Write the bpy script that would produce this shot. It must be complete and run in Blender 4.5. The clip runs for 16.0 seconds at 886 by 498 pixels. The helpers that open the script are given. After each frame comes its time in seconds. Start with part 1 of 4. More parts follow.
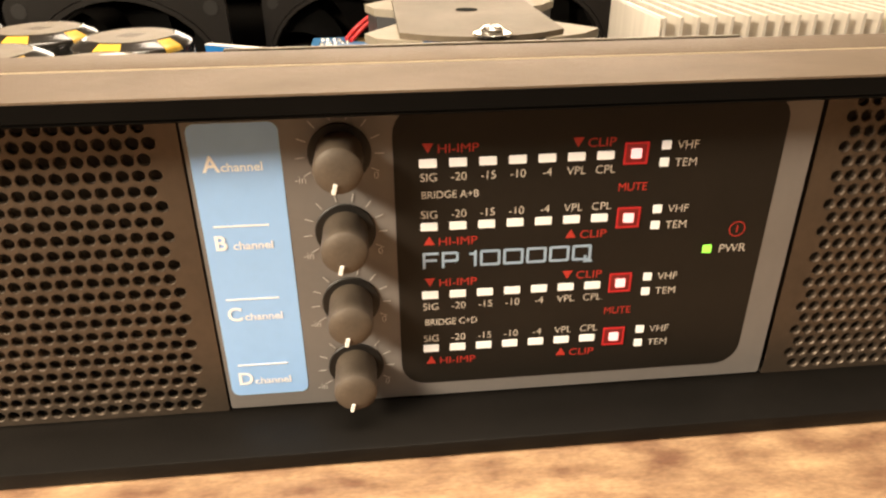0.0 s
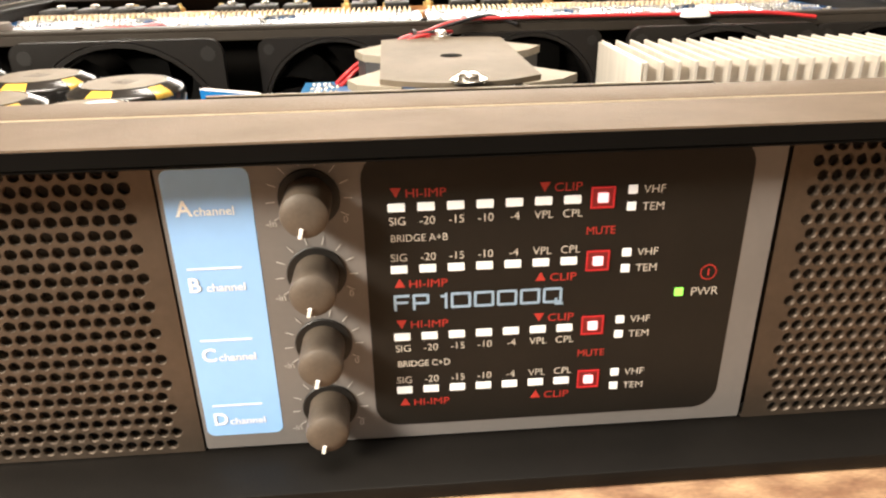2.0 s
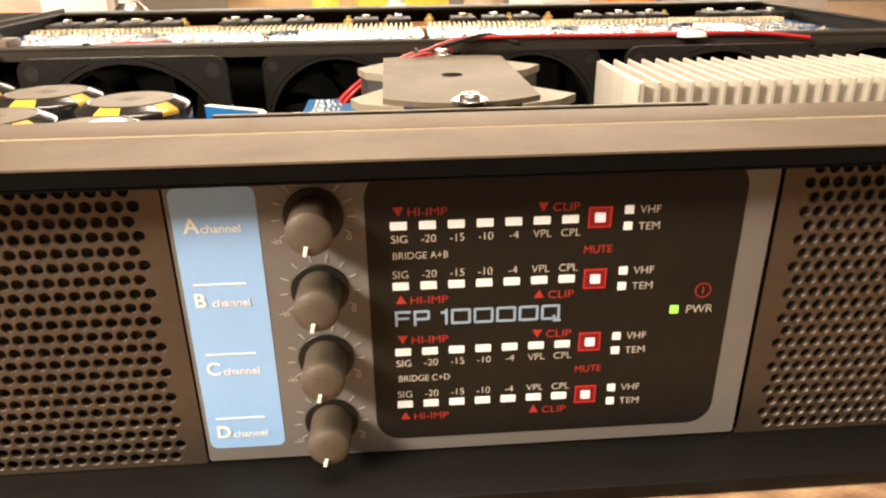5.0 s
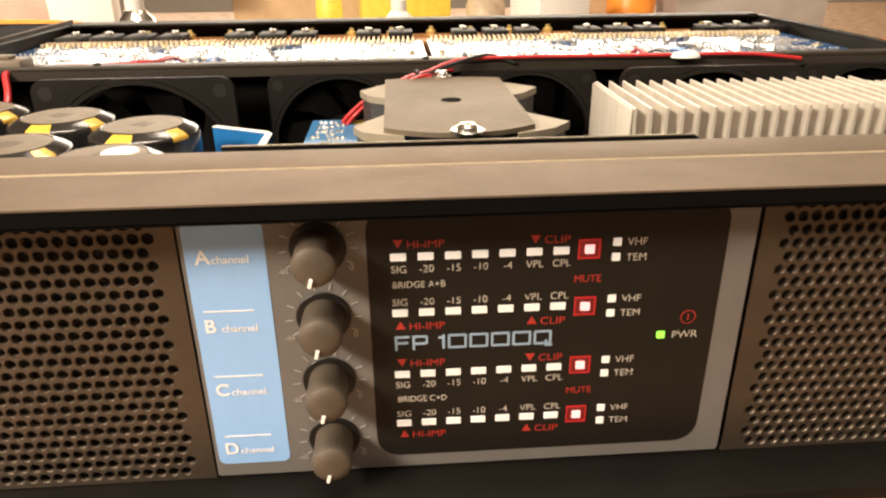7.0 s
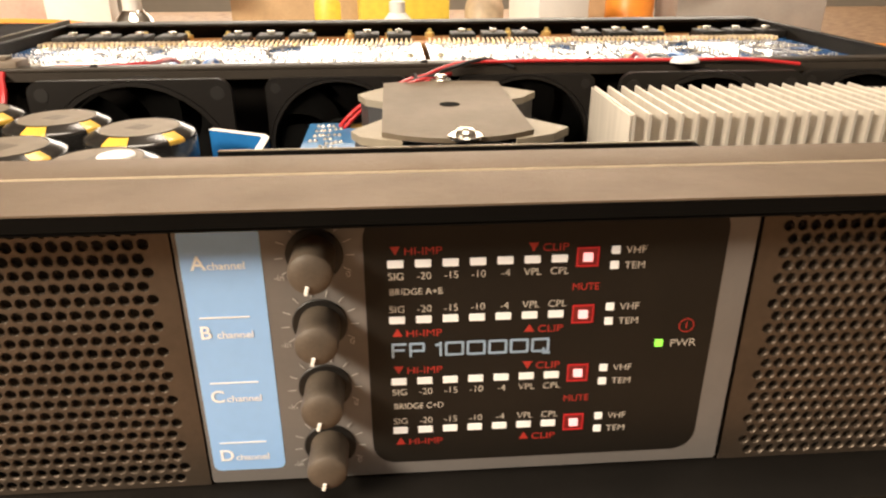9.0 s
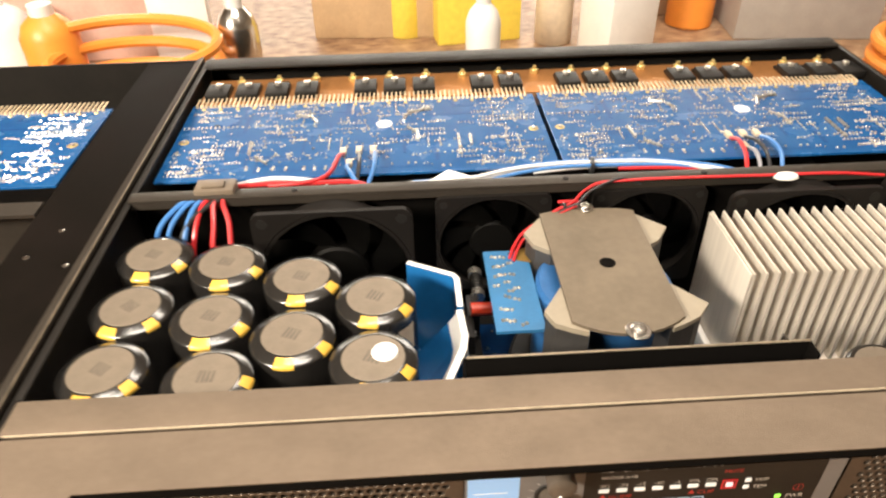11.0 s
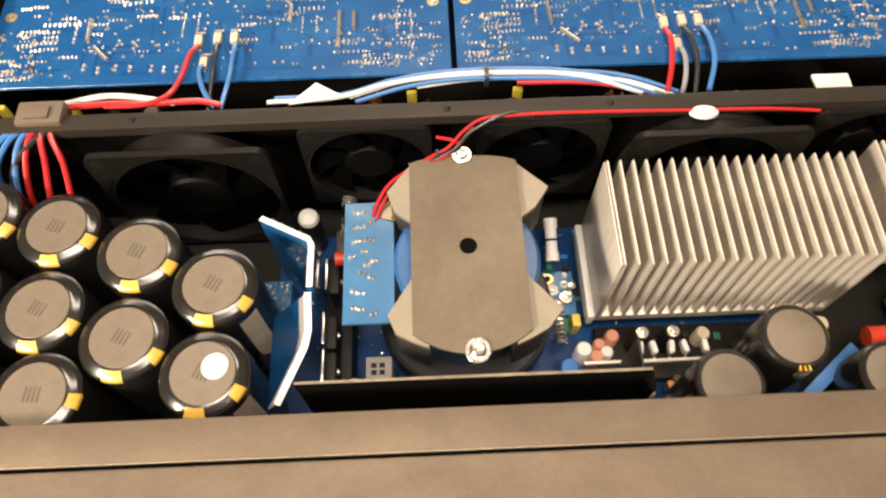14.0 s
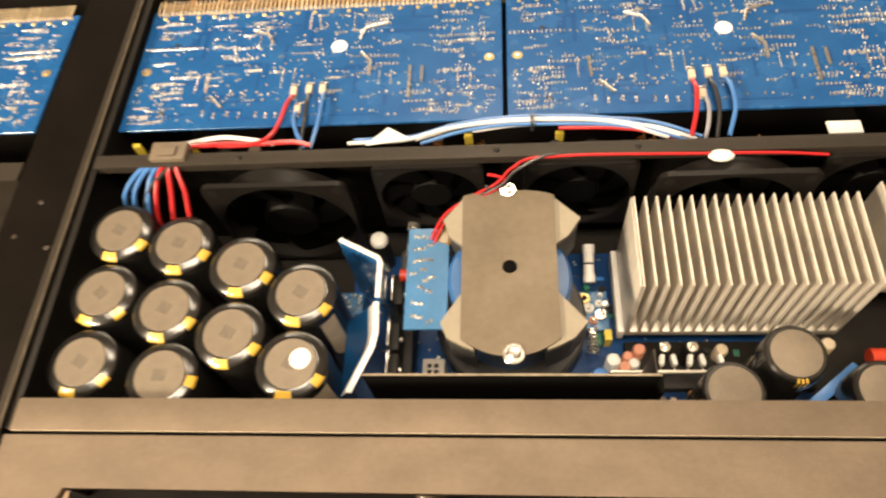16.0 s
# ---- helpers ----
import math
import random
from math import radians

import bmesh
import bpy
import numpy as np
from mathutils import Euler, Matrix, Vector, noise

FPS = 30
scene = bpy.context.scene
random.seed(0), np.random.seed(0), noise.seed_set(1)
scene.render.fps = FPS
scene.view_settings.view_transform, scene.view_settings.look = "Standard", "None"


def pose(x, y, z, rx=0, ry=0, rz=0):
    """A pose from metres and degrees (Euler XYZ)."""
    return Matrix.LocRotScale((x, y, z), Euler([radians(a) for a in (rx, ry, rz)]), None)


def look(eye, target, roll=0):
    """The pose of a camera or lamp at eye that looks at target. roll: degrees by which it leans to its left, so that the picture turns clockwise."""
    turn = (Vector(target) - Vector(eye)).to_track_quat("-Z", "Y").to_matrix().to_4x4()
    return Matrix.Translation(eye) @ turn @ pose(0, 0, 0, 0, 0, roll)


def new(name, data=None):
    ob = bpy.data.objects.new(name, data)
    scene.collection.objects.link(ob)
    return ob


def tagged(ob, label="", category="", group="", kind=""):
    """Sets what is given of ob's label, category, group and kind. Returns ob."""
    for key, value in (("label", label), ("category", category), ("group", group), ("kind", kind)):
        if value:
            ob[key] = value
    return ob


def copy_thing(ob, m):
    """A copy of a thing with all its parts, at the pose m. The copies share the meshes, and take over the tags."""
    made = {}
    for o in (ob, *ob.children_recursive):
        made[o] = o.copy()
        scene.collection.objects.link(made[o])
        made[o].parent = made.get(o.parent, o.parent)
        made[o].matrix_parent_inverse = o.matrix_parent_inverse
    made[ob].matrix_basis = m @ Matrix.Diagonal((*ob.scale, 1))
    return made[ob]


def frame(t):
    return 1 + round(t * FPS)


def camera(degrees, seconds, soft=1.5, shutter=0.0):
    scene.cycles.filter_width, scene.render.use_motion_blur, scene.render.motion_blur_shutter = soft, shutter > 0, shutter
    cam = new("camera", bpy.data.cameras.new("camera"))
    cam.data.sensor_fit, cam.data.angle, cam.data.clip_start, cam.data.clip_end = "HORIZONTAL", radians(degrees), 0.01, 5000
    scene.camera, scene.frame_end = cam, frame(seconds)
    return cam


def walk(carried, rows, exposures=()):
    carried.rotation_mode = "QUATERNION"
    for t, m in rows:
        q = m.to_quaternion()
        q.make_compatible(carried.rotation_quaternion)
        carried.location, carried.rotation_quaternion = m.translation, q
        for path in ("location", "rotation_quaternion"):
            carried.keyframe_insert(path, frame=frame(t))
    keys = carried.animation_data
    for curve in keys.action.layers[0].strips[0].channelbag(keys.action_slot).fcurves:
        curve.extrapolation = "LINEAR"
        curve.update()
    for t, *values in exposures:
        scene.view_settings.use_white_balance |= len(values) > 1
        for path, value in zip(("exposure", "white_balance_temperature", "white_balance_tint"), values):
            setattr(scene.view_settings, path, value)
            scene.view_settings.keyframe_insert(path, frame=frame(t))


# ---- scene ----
cam = camera(64.8, 16.0, soft=2.2, shutter=0.5)
PATH = [
    (0.0, (-0.03678, -0.14129, 0.12144), (0.1322, 1.6244, -0.8027), -0.48),
    (0.5, (-0.02976, -0.14300, 0.11926), (0.1001, 1.6556, -0.7457), -1.30),
    (1.0, (-0.02797, -0.14354, 0.12140), (0.0840, 1.6637, -0.7280), -0.63),
    (1.5, (-0.02846, -0.14336, 0.12360), (0.0869, 1.6733, -0.7050), -0.97),
    (2.0, (-0.02602, -0.14330, 0.12366), (0.0973, 1.6712, -0.7084), -1.04),
    (2.5, (-0.02474, -0.14391, 0.12436), (0.0993, 1.6724, -0.7037), -0.70),
    (3.0, (-0.02543, -0.14473, 0.12601), (0.0973, 1.6734, -0.6981), -0.62),
    (3.5, (-0.02693, -0.14515, 0.12718), (0.0783, 1.6761, -0.6926), -0.77),
    (4.0, (-0.02742, -0.14567, 0.12632), (0.1068, 1.6799, -0.6796), -0.56),
    (6.5, (-0.02515, -0.14627, 0.13138), (0.0907, 1.6814, -0.6725), -0.78),
    (7.0, (-0.02568, -0.15071, 0.13760), (0.0950, 1.6714, -0.6782), -0.53),
    (7.5, (-0.02599, -0.15070, 0.13971), (0.1023, 1.6784, -0.6590), -0.09),
    (8.0, (-0.02361, -0.15090, 0.13791), (0.1048, 1.6714, -0.6761), -0.26),
    (8.5, (-0.02288, -0.15066, 0.13789), (0.1073, 1.6694, -0.6809), -0.12),
    (9.0, (-0.02565, -0.14907, 0.13858), (0.1030, 1.6731, -0.6758), -0.11),
    (9.5, (-0.03602, -0.14335, 0.13801), (0.0559, 1.6801, -0.6785), -0.89),
    (10.0, (-0.04851, -0.14074, 0.15531), (0.0315, 1.6430, -0.7457), -0.36),
    (10.2, (-0.05563, -0.15077, 0.17752), (0.0073, 1.6201, -0.7499), -0.76),
    (12.3, (-0.12440, -0.08980, 0.35977), (-0.0091, 0.9774, -1.3278), 0.65),
    (12.5, (-0.09799, -0.06926, 0.35140), (0.0190, 0.9229, -1.3812), 2.01),
    (13.0, (-0.04360, -0.02057, 0.32973), (0.0047, 0.7882, -1.4988), 0.21),
    (13.5, (-0.01887, -0.01678, 0.33738), (-0.0163, 0.8301, -1.4745), -1.53),
    (14.0, (-0.01983, -0.03668, 0.33500), (0.0040, 0.8720, -1.4465), -0.91),
    (14.5, (-0.05043, -0.06504, 0.34941), (0.0366, 0.9818, -1.3525), -3.63),
    (15.0, (-0.02497, -0.06730, 0.36310), (0.0501, 1.0096, -1.3206), -3.87),
    (15.5, (-0.00241, -0.05471, 0.36084), (-0.0630, 0.9578, -1.3629), -3.64),
    (16.0, (-0.00698, -0.06290, 0.38367), (-0.1924, 0.9000, -1.3594), -10.46),
]
EXPOSURES = [(0.0, -0.08, 6650, 10), (0.5, 0.19, 6450, 10), (1.0, 0.23, 5850, 8), (3.0, 0.19, 5800, 8), (3.5, 0.12, 6600, 10), (4.2, 0.05, 6450, 10), (6.5, -0.18, 6400, 11),
             (9.0, -0.28, 6350, 11), (10.2, -0.15, 6100, 10), (12.3, -0.08, 5950, 9), (14.0, -0.34, 6300, 11), (15.0, -0.28, 6600, 9), (16.0, -0.24, 6900, 9)]
walk(cam, [(t, look(eye, target, roll)) for t, eye, target, roll in PATH], EXPOSURES)

# ---- light ----
world = bpy.data.worlds.new("room_air")
scene.world = world
world.use_nodes = True
world.node_tree.nodes["Background"].inputs[0].default_value = (1.0, 0.8, 0.6, 1)
world.node_tree.nodes["Background"].inputs[1].default_value = 0.25


def area_lamp(name, eye, target, sx, sy, watts, colour):
    d = bpy.data.lights.new(name, "AREA")
    d.shape, d.size, d.size_y, d.energy, d.color = "RECTANGLE", sx, sy, watts, colour
    ob = new(name, d)
    ob.matrix_world = look(eye, target)
    return ob


area_lamp("bench_lamp_front", (-0.82, -0.52, 0.66), (-0.12, 0.0, 0.05), 0.44, 0.13, 32, (1.0, 0.83, 0.62))
area_lamp("ceiling_lamp", (-0.05, -0.28, 1.66), (-0.05, 0.0, 0.05), 1.0, 0.50, 42, (1.0, 0.84, 0.66))
# added fill that brightens the back of the bench, no known lamp
area_lamp("back_fill_light", (0.15, 1.0, 1.66), (0.0, 0.7, 0.0), 0.9, 0.30, 17, (1.0, 0.84, 0.66))
area_lamp("bench_lamp_back", (0.0, 1.62, 0.37), (0.0, 0.2, 0.09), 1.9, 0.34, 19, (1.0, 0.86, 0.68))


# ---- materials ----
def material(name, base, rough=0.5, metal=0.0, vary=0.15, scale=60.0, bump=0.0, bump_scale=900.0, stretch=(1, 1, 1),
             second=None, coat=0.0, emit=None, power=0.0, spec=0.5, by_object=0.0, by_island=0.0):
    m = bpy.data.materials.new(name)
    m.use_nodes = True
    n, k = m.node_tree.nodes, m.node_tree.links
    b = n["Principled BSDF"]
    b.inputs["Roughness"].default_value, b.inputs["Metallic"].default_value = rough, metal
    b.inputs["Specular IOR Level"].default_value, b.inputs["Coat Weight"].default_value = spec, coat
    co, mp = n.new("ShaderNodeTexCoord"), n.new("ShaderNodeMapping")
    mp.inputs["Scale"].default_value = stretch
    k.new(co.outputs["Object"], mp.inputs["Vector"])
    t1, t2 = n.new("ShaderNodeTexNoise"), n.new("ShaderNodeTexNoise")
    t1.inputs["Scale"].default_value, t1.inputs["Detail"].default_value = scale, 5
    t2.inputs["Scale"].default_value, t2.inputs["Detail"].default_value = scale * 9, 3
    for t in (t1, t2):
        k.new(mp.outputs[0], t.inputs["Vector"])
    ramp = n.new("ShaderNodeMapRange")
    ramp.inputs[1].default_value, ramp.inputs[2].default_value = 0.3, 0.7
    k.new(t1.outputs[0], ramp.inputs[0])
    mix = n.new("ShaderNodeMix")
    mix.data_type = "RGBA"
    two = second or tuple(c * (1 - vary * 1.6) for c in base)
    mix.inputs[6].default_value, mix.inputs[7].default_value = (*base, 1), (*two, 1)
    k.new(ramp.outputs[0], mix.inputs[0])
    fine = n.new("ShaderNodeHueSaturation")
    val = n.new("ShaderNodeMapRange")
    val.inputs[3].default_value, val.inputs[4].default_value = 1 - vary, 1 + vary
    k.new(t2.outputs[0], val.inputs[0])
    out = val.outputs[0]
    for on, socket in ((by_object, "obj"), (by_island, "isl")):
        if on:
            src = n.new("ShaderNodeObjectInfo").outputs["Random"] if socket == "obj" else n.new("ShaderNodeNewGeometry").outputs["Random Per Island"]
            r = n.new("ShaderNodeMapRange")
            r.inputs[3].default_value, r.inputs[4].default_value = 1 - on, 1 + on
            k.new(src, r.inputs[0])
            mul = n.new("ShaderNodeMath")
            mul.operation = "MULTIPLY"
            k.new(out, mul.inputs[0]), k.new(r.outputs[0], mul.inputs[1])
            out = mul.outputs[0]
    k.new(out, fine.inputs["Value"])
    k.new(mix.outputs[2], fine.inputs["Color"])
    k.new(fine.outputs[0], b.inputs["Base Color"])
    rr = n.new("ShaderNodeMapRange")
    rr.inputs[3].default_value, rr.inputs[4].default_value = max(0.02, rough - 0.09), min(1, rough + 0.09)
    k.new(t1.outputs[0], rr.inputs[0]), k.new(rr.outputs[0], b.inputs["Roughness"])
    if bump:
        t3, bp = n.new("ShaderNodeTexNoise"), n.new("ShaderNodeBump")
        t3.inputs["Scale"].default_value, t3.inputs["Detail"].default_value = bump_scale, 3
        bp.inputs["Strength"].default_value, bp.inputs["Distance"].default_value = bump, 0.0004
        k.new(mp.outputs[0], t3.inputs["Vector"])
        k.new(t3.outputs[0], bp.inputs["Height"]), k.new(bp.outputs[0], b.inputs["Normal"])
    if emit:
        b.inputs["Emission Color"].default_value, b.inputs["Emission Strength"].default_value = (*emit, 1), power
    return m


ALU = material("anodised_bronze_aluminium", (0.192, 0.150, 0.112), 0.60, 0.45, 0.10, 55, 0.45, 2600, (0.7, 1, 1), spec=0.12)
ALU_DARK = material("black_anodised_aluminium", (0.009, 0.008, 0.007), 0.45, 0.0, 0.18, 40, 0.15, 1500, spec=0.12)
STEEL_BLACK = material("black_powder_coat", (0.016, 0.014, 0.012), 0.5, 0.0, 0.2, 35, 0.25, 2200, spec=0.2)
STEEL_BROWN = material("dark_brown_steel", (0.042, 0.035, 0.028), 0.48, 0.2, 0.15, 25, 0.15, 1500, spec=0.3)
GRILLE = material("grey_brown_grille_paint", (0.108, 0.084, 0.064), 0.44, 0.6, 0.14, 50, 0.2, 2500)
STRIP = material("dark_brown_painted_flange", (0.005, 0.004, 0.003), 0.7, 0.0, 0.2, 25, 0.2, 1500, second=(0.008, 0.006, 0.005), spec=0.03)
PCB_DARK = material("dark_blue_board", (0.007, 0.052, 0.18), 0.36, 0.0, 0.2, 45, 0.1, 500, spec=0.3)
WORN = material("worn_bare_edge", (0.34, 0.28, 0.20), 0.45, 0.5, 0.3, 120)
GREY_FILM = material("grey_printed_film", (0.165, 0.155, 0.15), 0.45, 0.0, 0.06, 60, 0.1, 3000)
BLUE_FILM = material("light_blue_printed_film", (0.31, 0.55, 0.97), 0.40, 0.0, 0.04, 40, 0.08, 3000)
BLACK_FILM = material("black_printed_film", (0.0138, 0.0118, 0.0098), 0.42, 0.0, 0.12, 50, 0.12, 3000, spec=0.22)
WHITE_INK = material("white_ink", (0.90, 0.89, 0.86), 0.5, 0.0, 0.05, 300)
RED_INK = material("red_ink", (0.46, 0.035, 0.025), 0.5, 0.0, 0.08, 300)
BLUE_INK = material("pale_blue_ink", (0.34, 0.48, 0.66), 0.5, 0.0, 0.05, 300)
LED_WHITE = material("milky_led_lens", (0.84, 0.83, 0.80), 0.35, 0.0, 0.05, 400, emit=(1, 0.96, 0.90), power=0.28)
LED_RED = material("lit_red_led_lens", (0.9, 0.5, 0.5), 0.3, 0.0, 0.05, 400, emit=(1, 0.45, 0.45), power=1.2)
LED_GREEN = material("lit_green_led_lens", (0.3, 0.8, 0.1), 0.3, 0.0, 0.05, 400, emit=(0.35, 1.0, 0.08), power=0.9)
RED_GLOW = material("translucent_red_button", (0.42, 0.02, 0.022), 0.4, 0.0, 0.05, 300, emit=(1, 0.02, 0.03), power=0.12)
KNOB = material("brown_grey_rubbery_knob", (0.092, 0.072, 0.054), 0.55, 0.0, 0.22, 150, 0.3, 2500)
# black for dark parts, and for shade on the lip front and in its seam
VOID = material("matt_black_paint_and_shade", (0.004, 0.0035, 0.003), 0.9, 0.0, 0.1, 100, spec=0.05)
STRIP_INK = material("pure_white_ink", (0.93, 0.95, 0.99), 0.5, 0.0, 0.03, 300)
LABEL_INK = material("cream_label_ink", (0.62, 0.59, 0.53), 0.5, 0.0, 0.05, 300)
GREY_INK = material("pale_grey_ink", (0.50, 0.49, 0.47), 0.5, 0.0, 0.05, 300)
KNOB_DARK = material("black_knob_socket", (0.010, 0.009, 0.008), 0.5, 0.0, 0.1, 100)
PLASTIC = material("black_fan_plastic", (0.011, 0.0095, 0.0085), 0.44, 0.0, 0.15, 70, 0.15, 1800, spec=0.28)
BLADE = material("dark_fan_blade_plastic", (0.003, 0.0028, 0.0025), 0.55, 0.0, 0.15, 70, spec=0.12)
SLEEVE = material("black_capacitor_sleeve", (0.016, 0.015, 0.014), 0.20, 0.0, 0.1, 60, 0.10, 260, spec=1.0)
CAP_TOP = material("dull_brown_capacitor_top", (0.225, 0.185, 0.14), 0.55, 0.4, 0.12, 80, 0.15, 1500)
CAP_MARK = material("dark_stamped_marking", (0.13, 0.108, 0.084), 0.55, 0.2, 0.1, 200)
CAP_YELLOW = material("yellow_sleeve_print", (0.75, 0.46, 0.06), 0.35, 0.0, 0.15, 300, coat=0.5)
HEATSINK = material("bare_extruded_aluminium", (0.80, 0.74, 0.65), 0.40, 0.3, 0.14, 60, 0.15, 700, (1, 1, 0.08))
BRACKET = material("grey_brown_steel_clamp", (0.20, 0.164, 0.121), 0.56, 0.45, 0.14, 30, 0.3, 1200, spec=0.12)
BRACKET_EDGE = material("pale_ferrite_core", (0.30, 0.26, 0.195), 0.55, 0.0, 0.12, 30, 0.25, 1200)
CHROME = material("zinc_plated_screw", (0.78, 0.76, 0.72), 0.22, 1.0, 0.1, 200, 0.1, 900)
SOLDER = material("shiny_solder", (0.74, 0.70, 0.62), 0.28, 0.85, 0.1, 300, by_island=0.4)
PCB_BLUE = material("blue_solder_mask", (0.008, 0.072, 0.235), 0.26, 0.0, 0.14, 45, 0.12, 500, coat=0.5, second=(0.013, 0.100, 0.29))
PCB_BLUE_SMALL = material("paler_blue_solder_mask", (0.038, 0.165, 0.36), 0.34, 0.0, 0.15, 60, 0.1, 700, coat=0.15)
PCB_TRACK = material("dark_blue_copper_track", (0.008, 0.068, 0.235), 0.26, 0.0, 0.1, 45, coat=0.5)
KAPTON = material("amber_insulating_tape", (0.20, 0.12, 0.025), 0.3, 0.0, 0.2, 120, coat=0.5)
GOLD = material("gold_flashed_pad", (0.78, 0.62, 0.25), 0.35, 0.7, 0.15, 200)
WHITE_SHEET = material("bright_milled_aluminium_sheet", (0.86, 0.86, 0.85), 0.35, 0.35, 0.06, 40, 0.05, 900)
BLUE_FACE = material("glossy_blue_insulating_film", (0.02, 0.15, 0.42), 0.16, 0.0, 0.12, 40, 0.03, 500, coat=1.0)
WHITE_EDGE = material("white_cut_edge", (0.86, 0.85, 0.82), 0.5, 0.1, 0.05, 100)
TAPE_BLUE = material("blue_winding_tape", (0.03, 0.12, 0.32), 0.4, 0.0, 0.15, 80, 0.15, 600, coat=0.12)
FERRITE = material("dark_grey_ferrite", (0.045, 0.043, 0.042), 0.5, 0.0, 0.15, 80, 0.3, 1400)
WIRE_RED = material("red_wire_insulation", (0.50, 0.022, 0.025), 0.35, 0.0, 0.08, 200, coat=0.2)
WIRE_BLUE = material("blue_wire_insulation", (0.065, 0.20, 0.50), 0.35, 0.0, 0.08, 200, coat=0.2)
WIRE_BLACK = material("black_wire_insulation", (0.025, 0.025, 0.027), 0.35, 0.0, 0.08, 200, coat=0.2)
WIRE_WHITE = material("white_wire_insulation", (0.72, 0.72, 0.72), 0.35, 0.0, 0.08, 200, coat=0.2)
WIRE_GREY = material("grey_wire_insulation", (0.30, 0.30, 0.33), 0.35, 0.0, 0.08, 200)
NYLON = material("white_nylon", (0.82, 0.81, 0.78), 0.45, 0.0, 0.05, 200)
BEIGE = material("beige_plastic_connector", (0.16, 0.125, 0.09), 0.5, 0.0, 0.1, 200)
YELLOW = material("yellow_plastic", (0.80, 0.62, 0.08), 0.4, 0.0, 0.1, 150)
RED_PLASTIC = material("red_plastic_body", (0.60, 0.05, 0.02), 0.35, 0.0, 0.1, 150)
BLUE_PLASTIC = material("blue_plastic_body", (0.03, 0.20, 0.60), 0.35, 0.0, 0.1, 150)
GREEN_PLASTIC = material("green_plastic_body", (0.02, 0.16, 0.10), 0.35, 0.0, 0.1, 150)
PINK_CERAMIC = material("salmon_ceramic_disc", (0.68, 0.30, 0.20), 0.5, 0.0, 0.1, 150)
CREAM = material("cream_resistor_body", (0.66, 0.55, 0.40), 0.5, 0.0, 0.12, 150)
CHIP = material("black_epoxy_package", (0.013, 0.012, 0.011), 0.5, 0.0, 0.15, 150, 0.2, 2000, spec=0.25)
COPPER = material("copper_coloured_heat_spreader", (0.72, 0.34, 0.12), 0.35, 0.7, 0.15, 60, 0.1, 600)
WOOD = material("worn_varnished_wood", (0.45, 0.295, 0.165), 0.5, 0.0, 0.42, 120, 0.9, 300, (0.5, 1.1, 1), second=(0.15, 0.072, 0.04))
WALL = material("warm_white_wall_paint", (0.62, 0.55, 0.46), 0.8, 0.0, 0.05, 4, 0.2, 200)
FLOOR = material("grey_vinyl_floor", (0.22, 0.20, 0.18), 0.6, 0.0, 0.1, 6)
CARD = material("brown_cardboard", (0.52, 0.36, 0.20), 0.8, 0.0, 0.12, 40, 0.2, 600)
ORANGE = material("orange_plastic", (0.85, 0.30, 0.04), 0.4, 0.0, 0.08, 60)
PAPER = material("white_paper", (0.80, 0.78, 0.74), 0.7, 0.0, 0.05, 40)
GREY_PLASTIC = material("grey_plastic", (0.36, 0.33, 0.30), 0.5, 0.0, 0.08, 60)


# ---- shapes, in millimetres ----
def box(bm, x0, x1, y0, y1, z0, z1, bevel=0.0, seg=2):
    v = [bm.verts.new((x, y, z)) for x in (x0, x1) for y in (y0, y1) for z in (z0, z1)]
    fs = [bm.faces.new([v[i] for i in q]) for q in ((0, 1, 3, 2), (4, 6, 7, 5), (0, 4, 5, 1), (2, 3, 7, 6), (0, 2, 6, 4), (1, 5, 7, 3))]
    if bevel:
        es = {e for f in fs for e in f.edges}
        bmesh.ops.bevel(bm, geom=list(es), offset=bevel, segments=seg, affect="EDGES", profile=0.5)
    return bm


def cyl(bm, c, r1, r2, h, axis="z", seg=24, cap=True):
    rot = {"z": Matrix.Identity(4), "y": Matrix.Rotation(-math.pi / 2, 4, "X"), "x": Matrix.Rotation(math.pi / 2, 4, "Y")}[axis]
    bmesh.ops.create_cone(bm, cap_ends=cap, segments=seg, radius1=r1, radius2=r2, depth=h,
                          matrix=Matrix.Translation(c) @ rot @ Matrix.Translation((0, 0, h / 2)))
    return bm


def lathe(bm, profile, c=(0, 0, 0), seg=32, axis="z"):
    rings = []
    for r, h in profile:
        ring = []
        for i in range(seg):
            a = 2 * math.pi * i / seg
            p = (r * math.cos(a), r * math.sin(a), h)
            if axis == "y":
                p = (p[0], -h, p[1])
            ring.append(bm.verts.new((p[0] + c[0], p[1] + c[1], p[2] + c[2])))
        rings.append(ring)
    for a, b in zip(rings, rings[1:]):
        for i in range(seg):
            bm.faces.new((a[i], a[(i + 1) % seg], b[(i + 1) % seg], b[i]))
    bm.faces.new(rings[0][::-1])
    bm.faces.new(rings[-1])
    return bm


def prism(bm, outline, lo, hi, axis="z"):
    def at(p, h):
        return {"z": (p[0], p[1], h), "y": (p[0], h, p[1]), "x": (h, p[0], p[1])}[axis]
    a = [bm.verts.new(at(p, lo)) for p in outline]
    b = [bm.verts.new(at(p, hi)) for p in outline]
    n = len(outline)
    bm.faces.new(a[::-1]), bm.faces.new(b)
    for i in range(n):
        bm.faces.new((a[i], a[(i + 1) % n], b[(i + 1) % n], b[i]))
    return bm


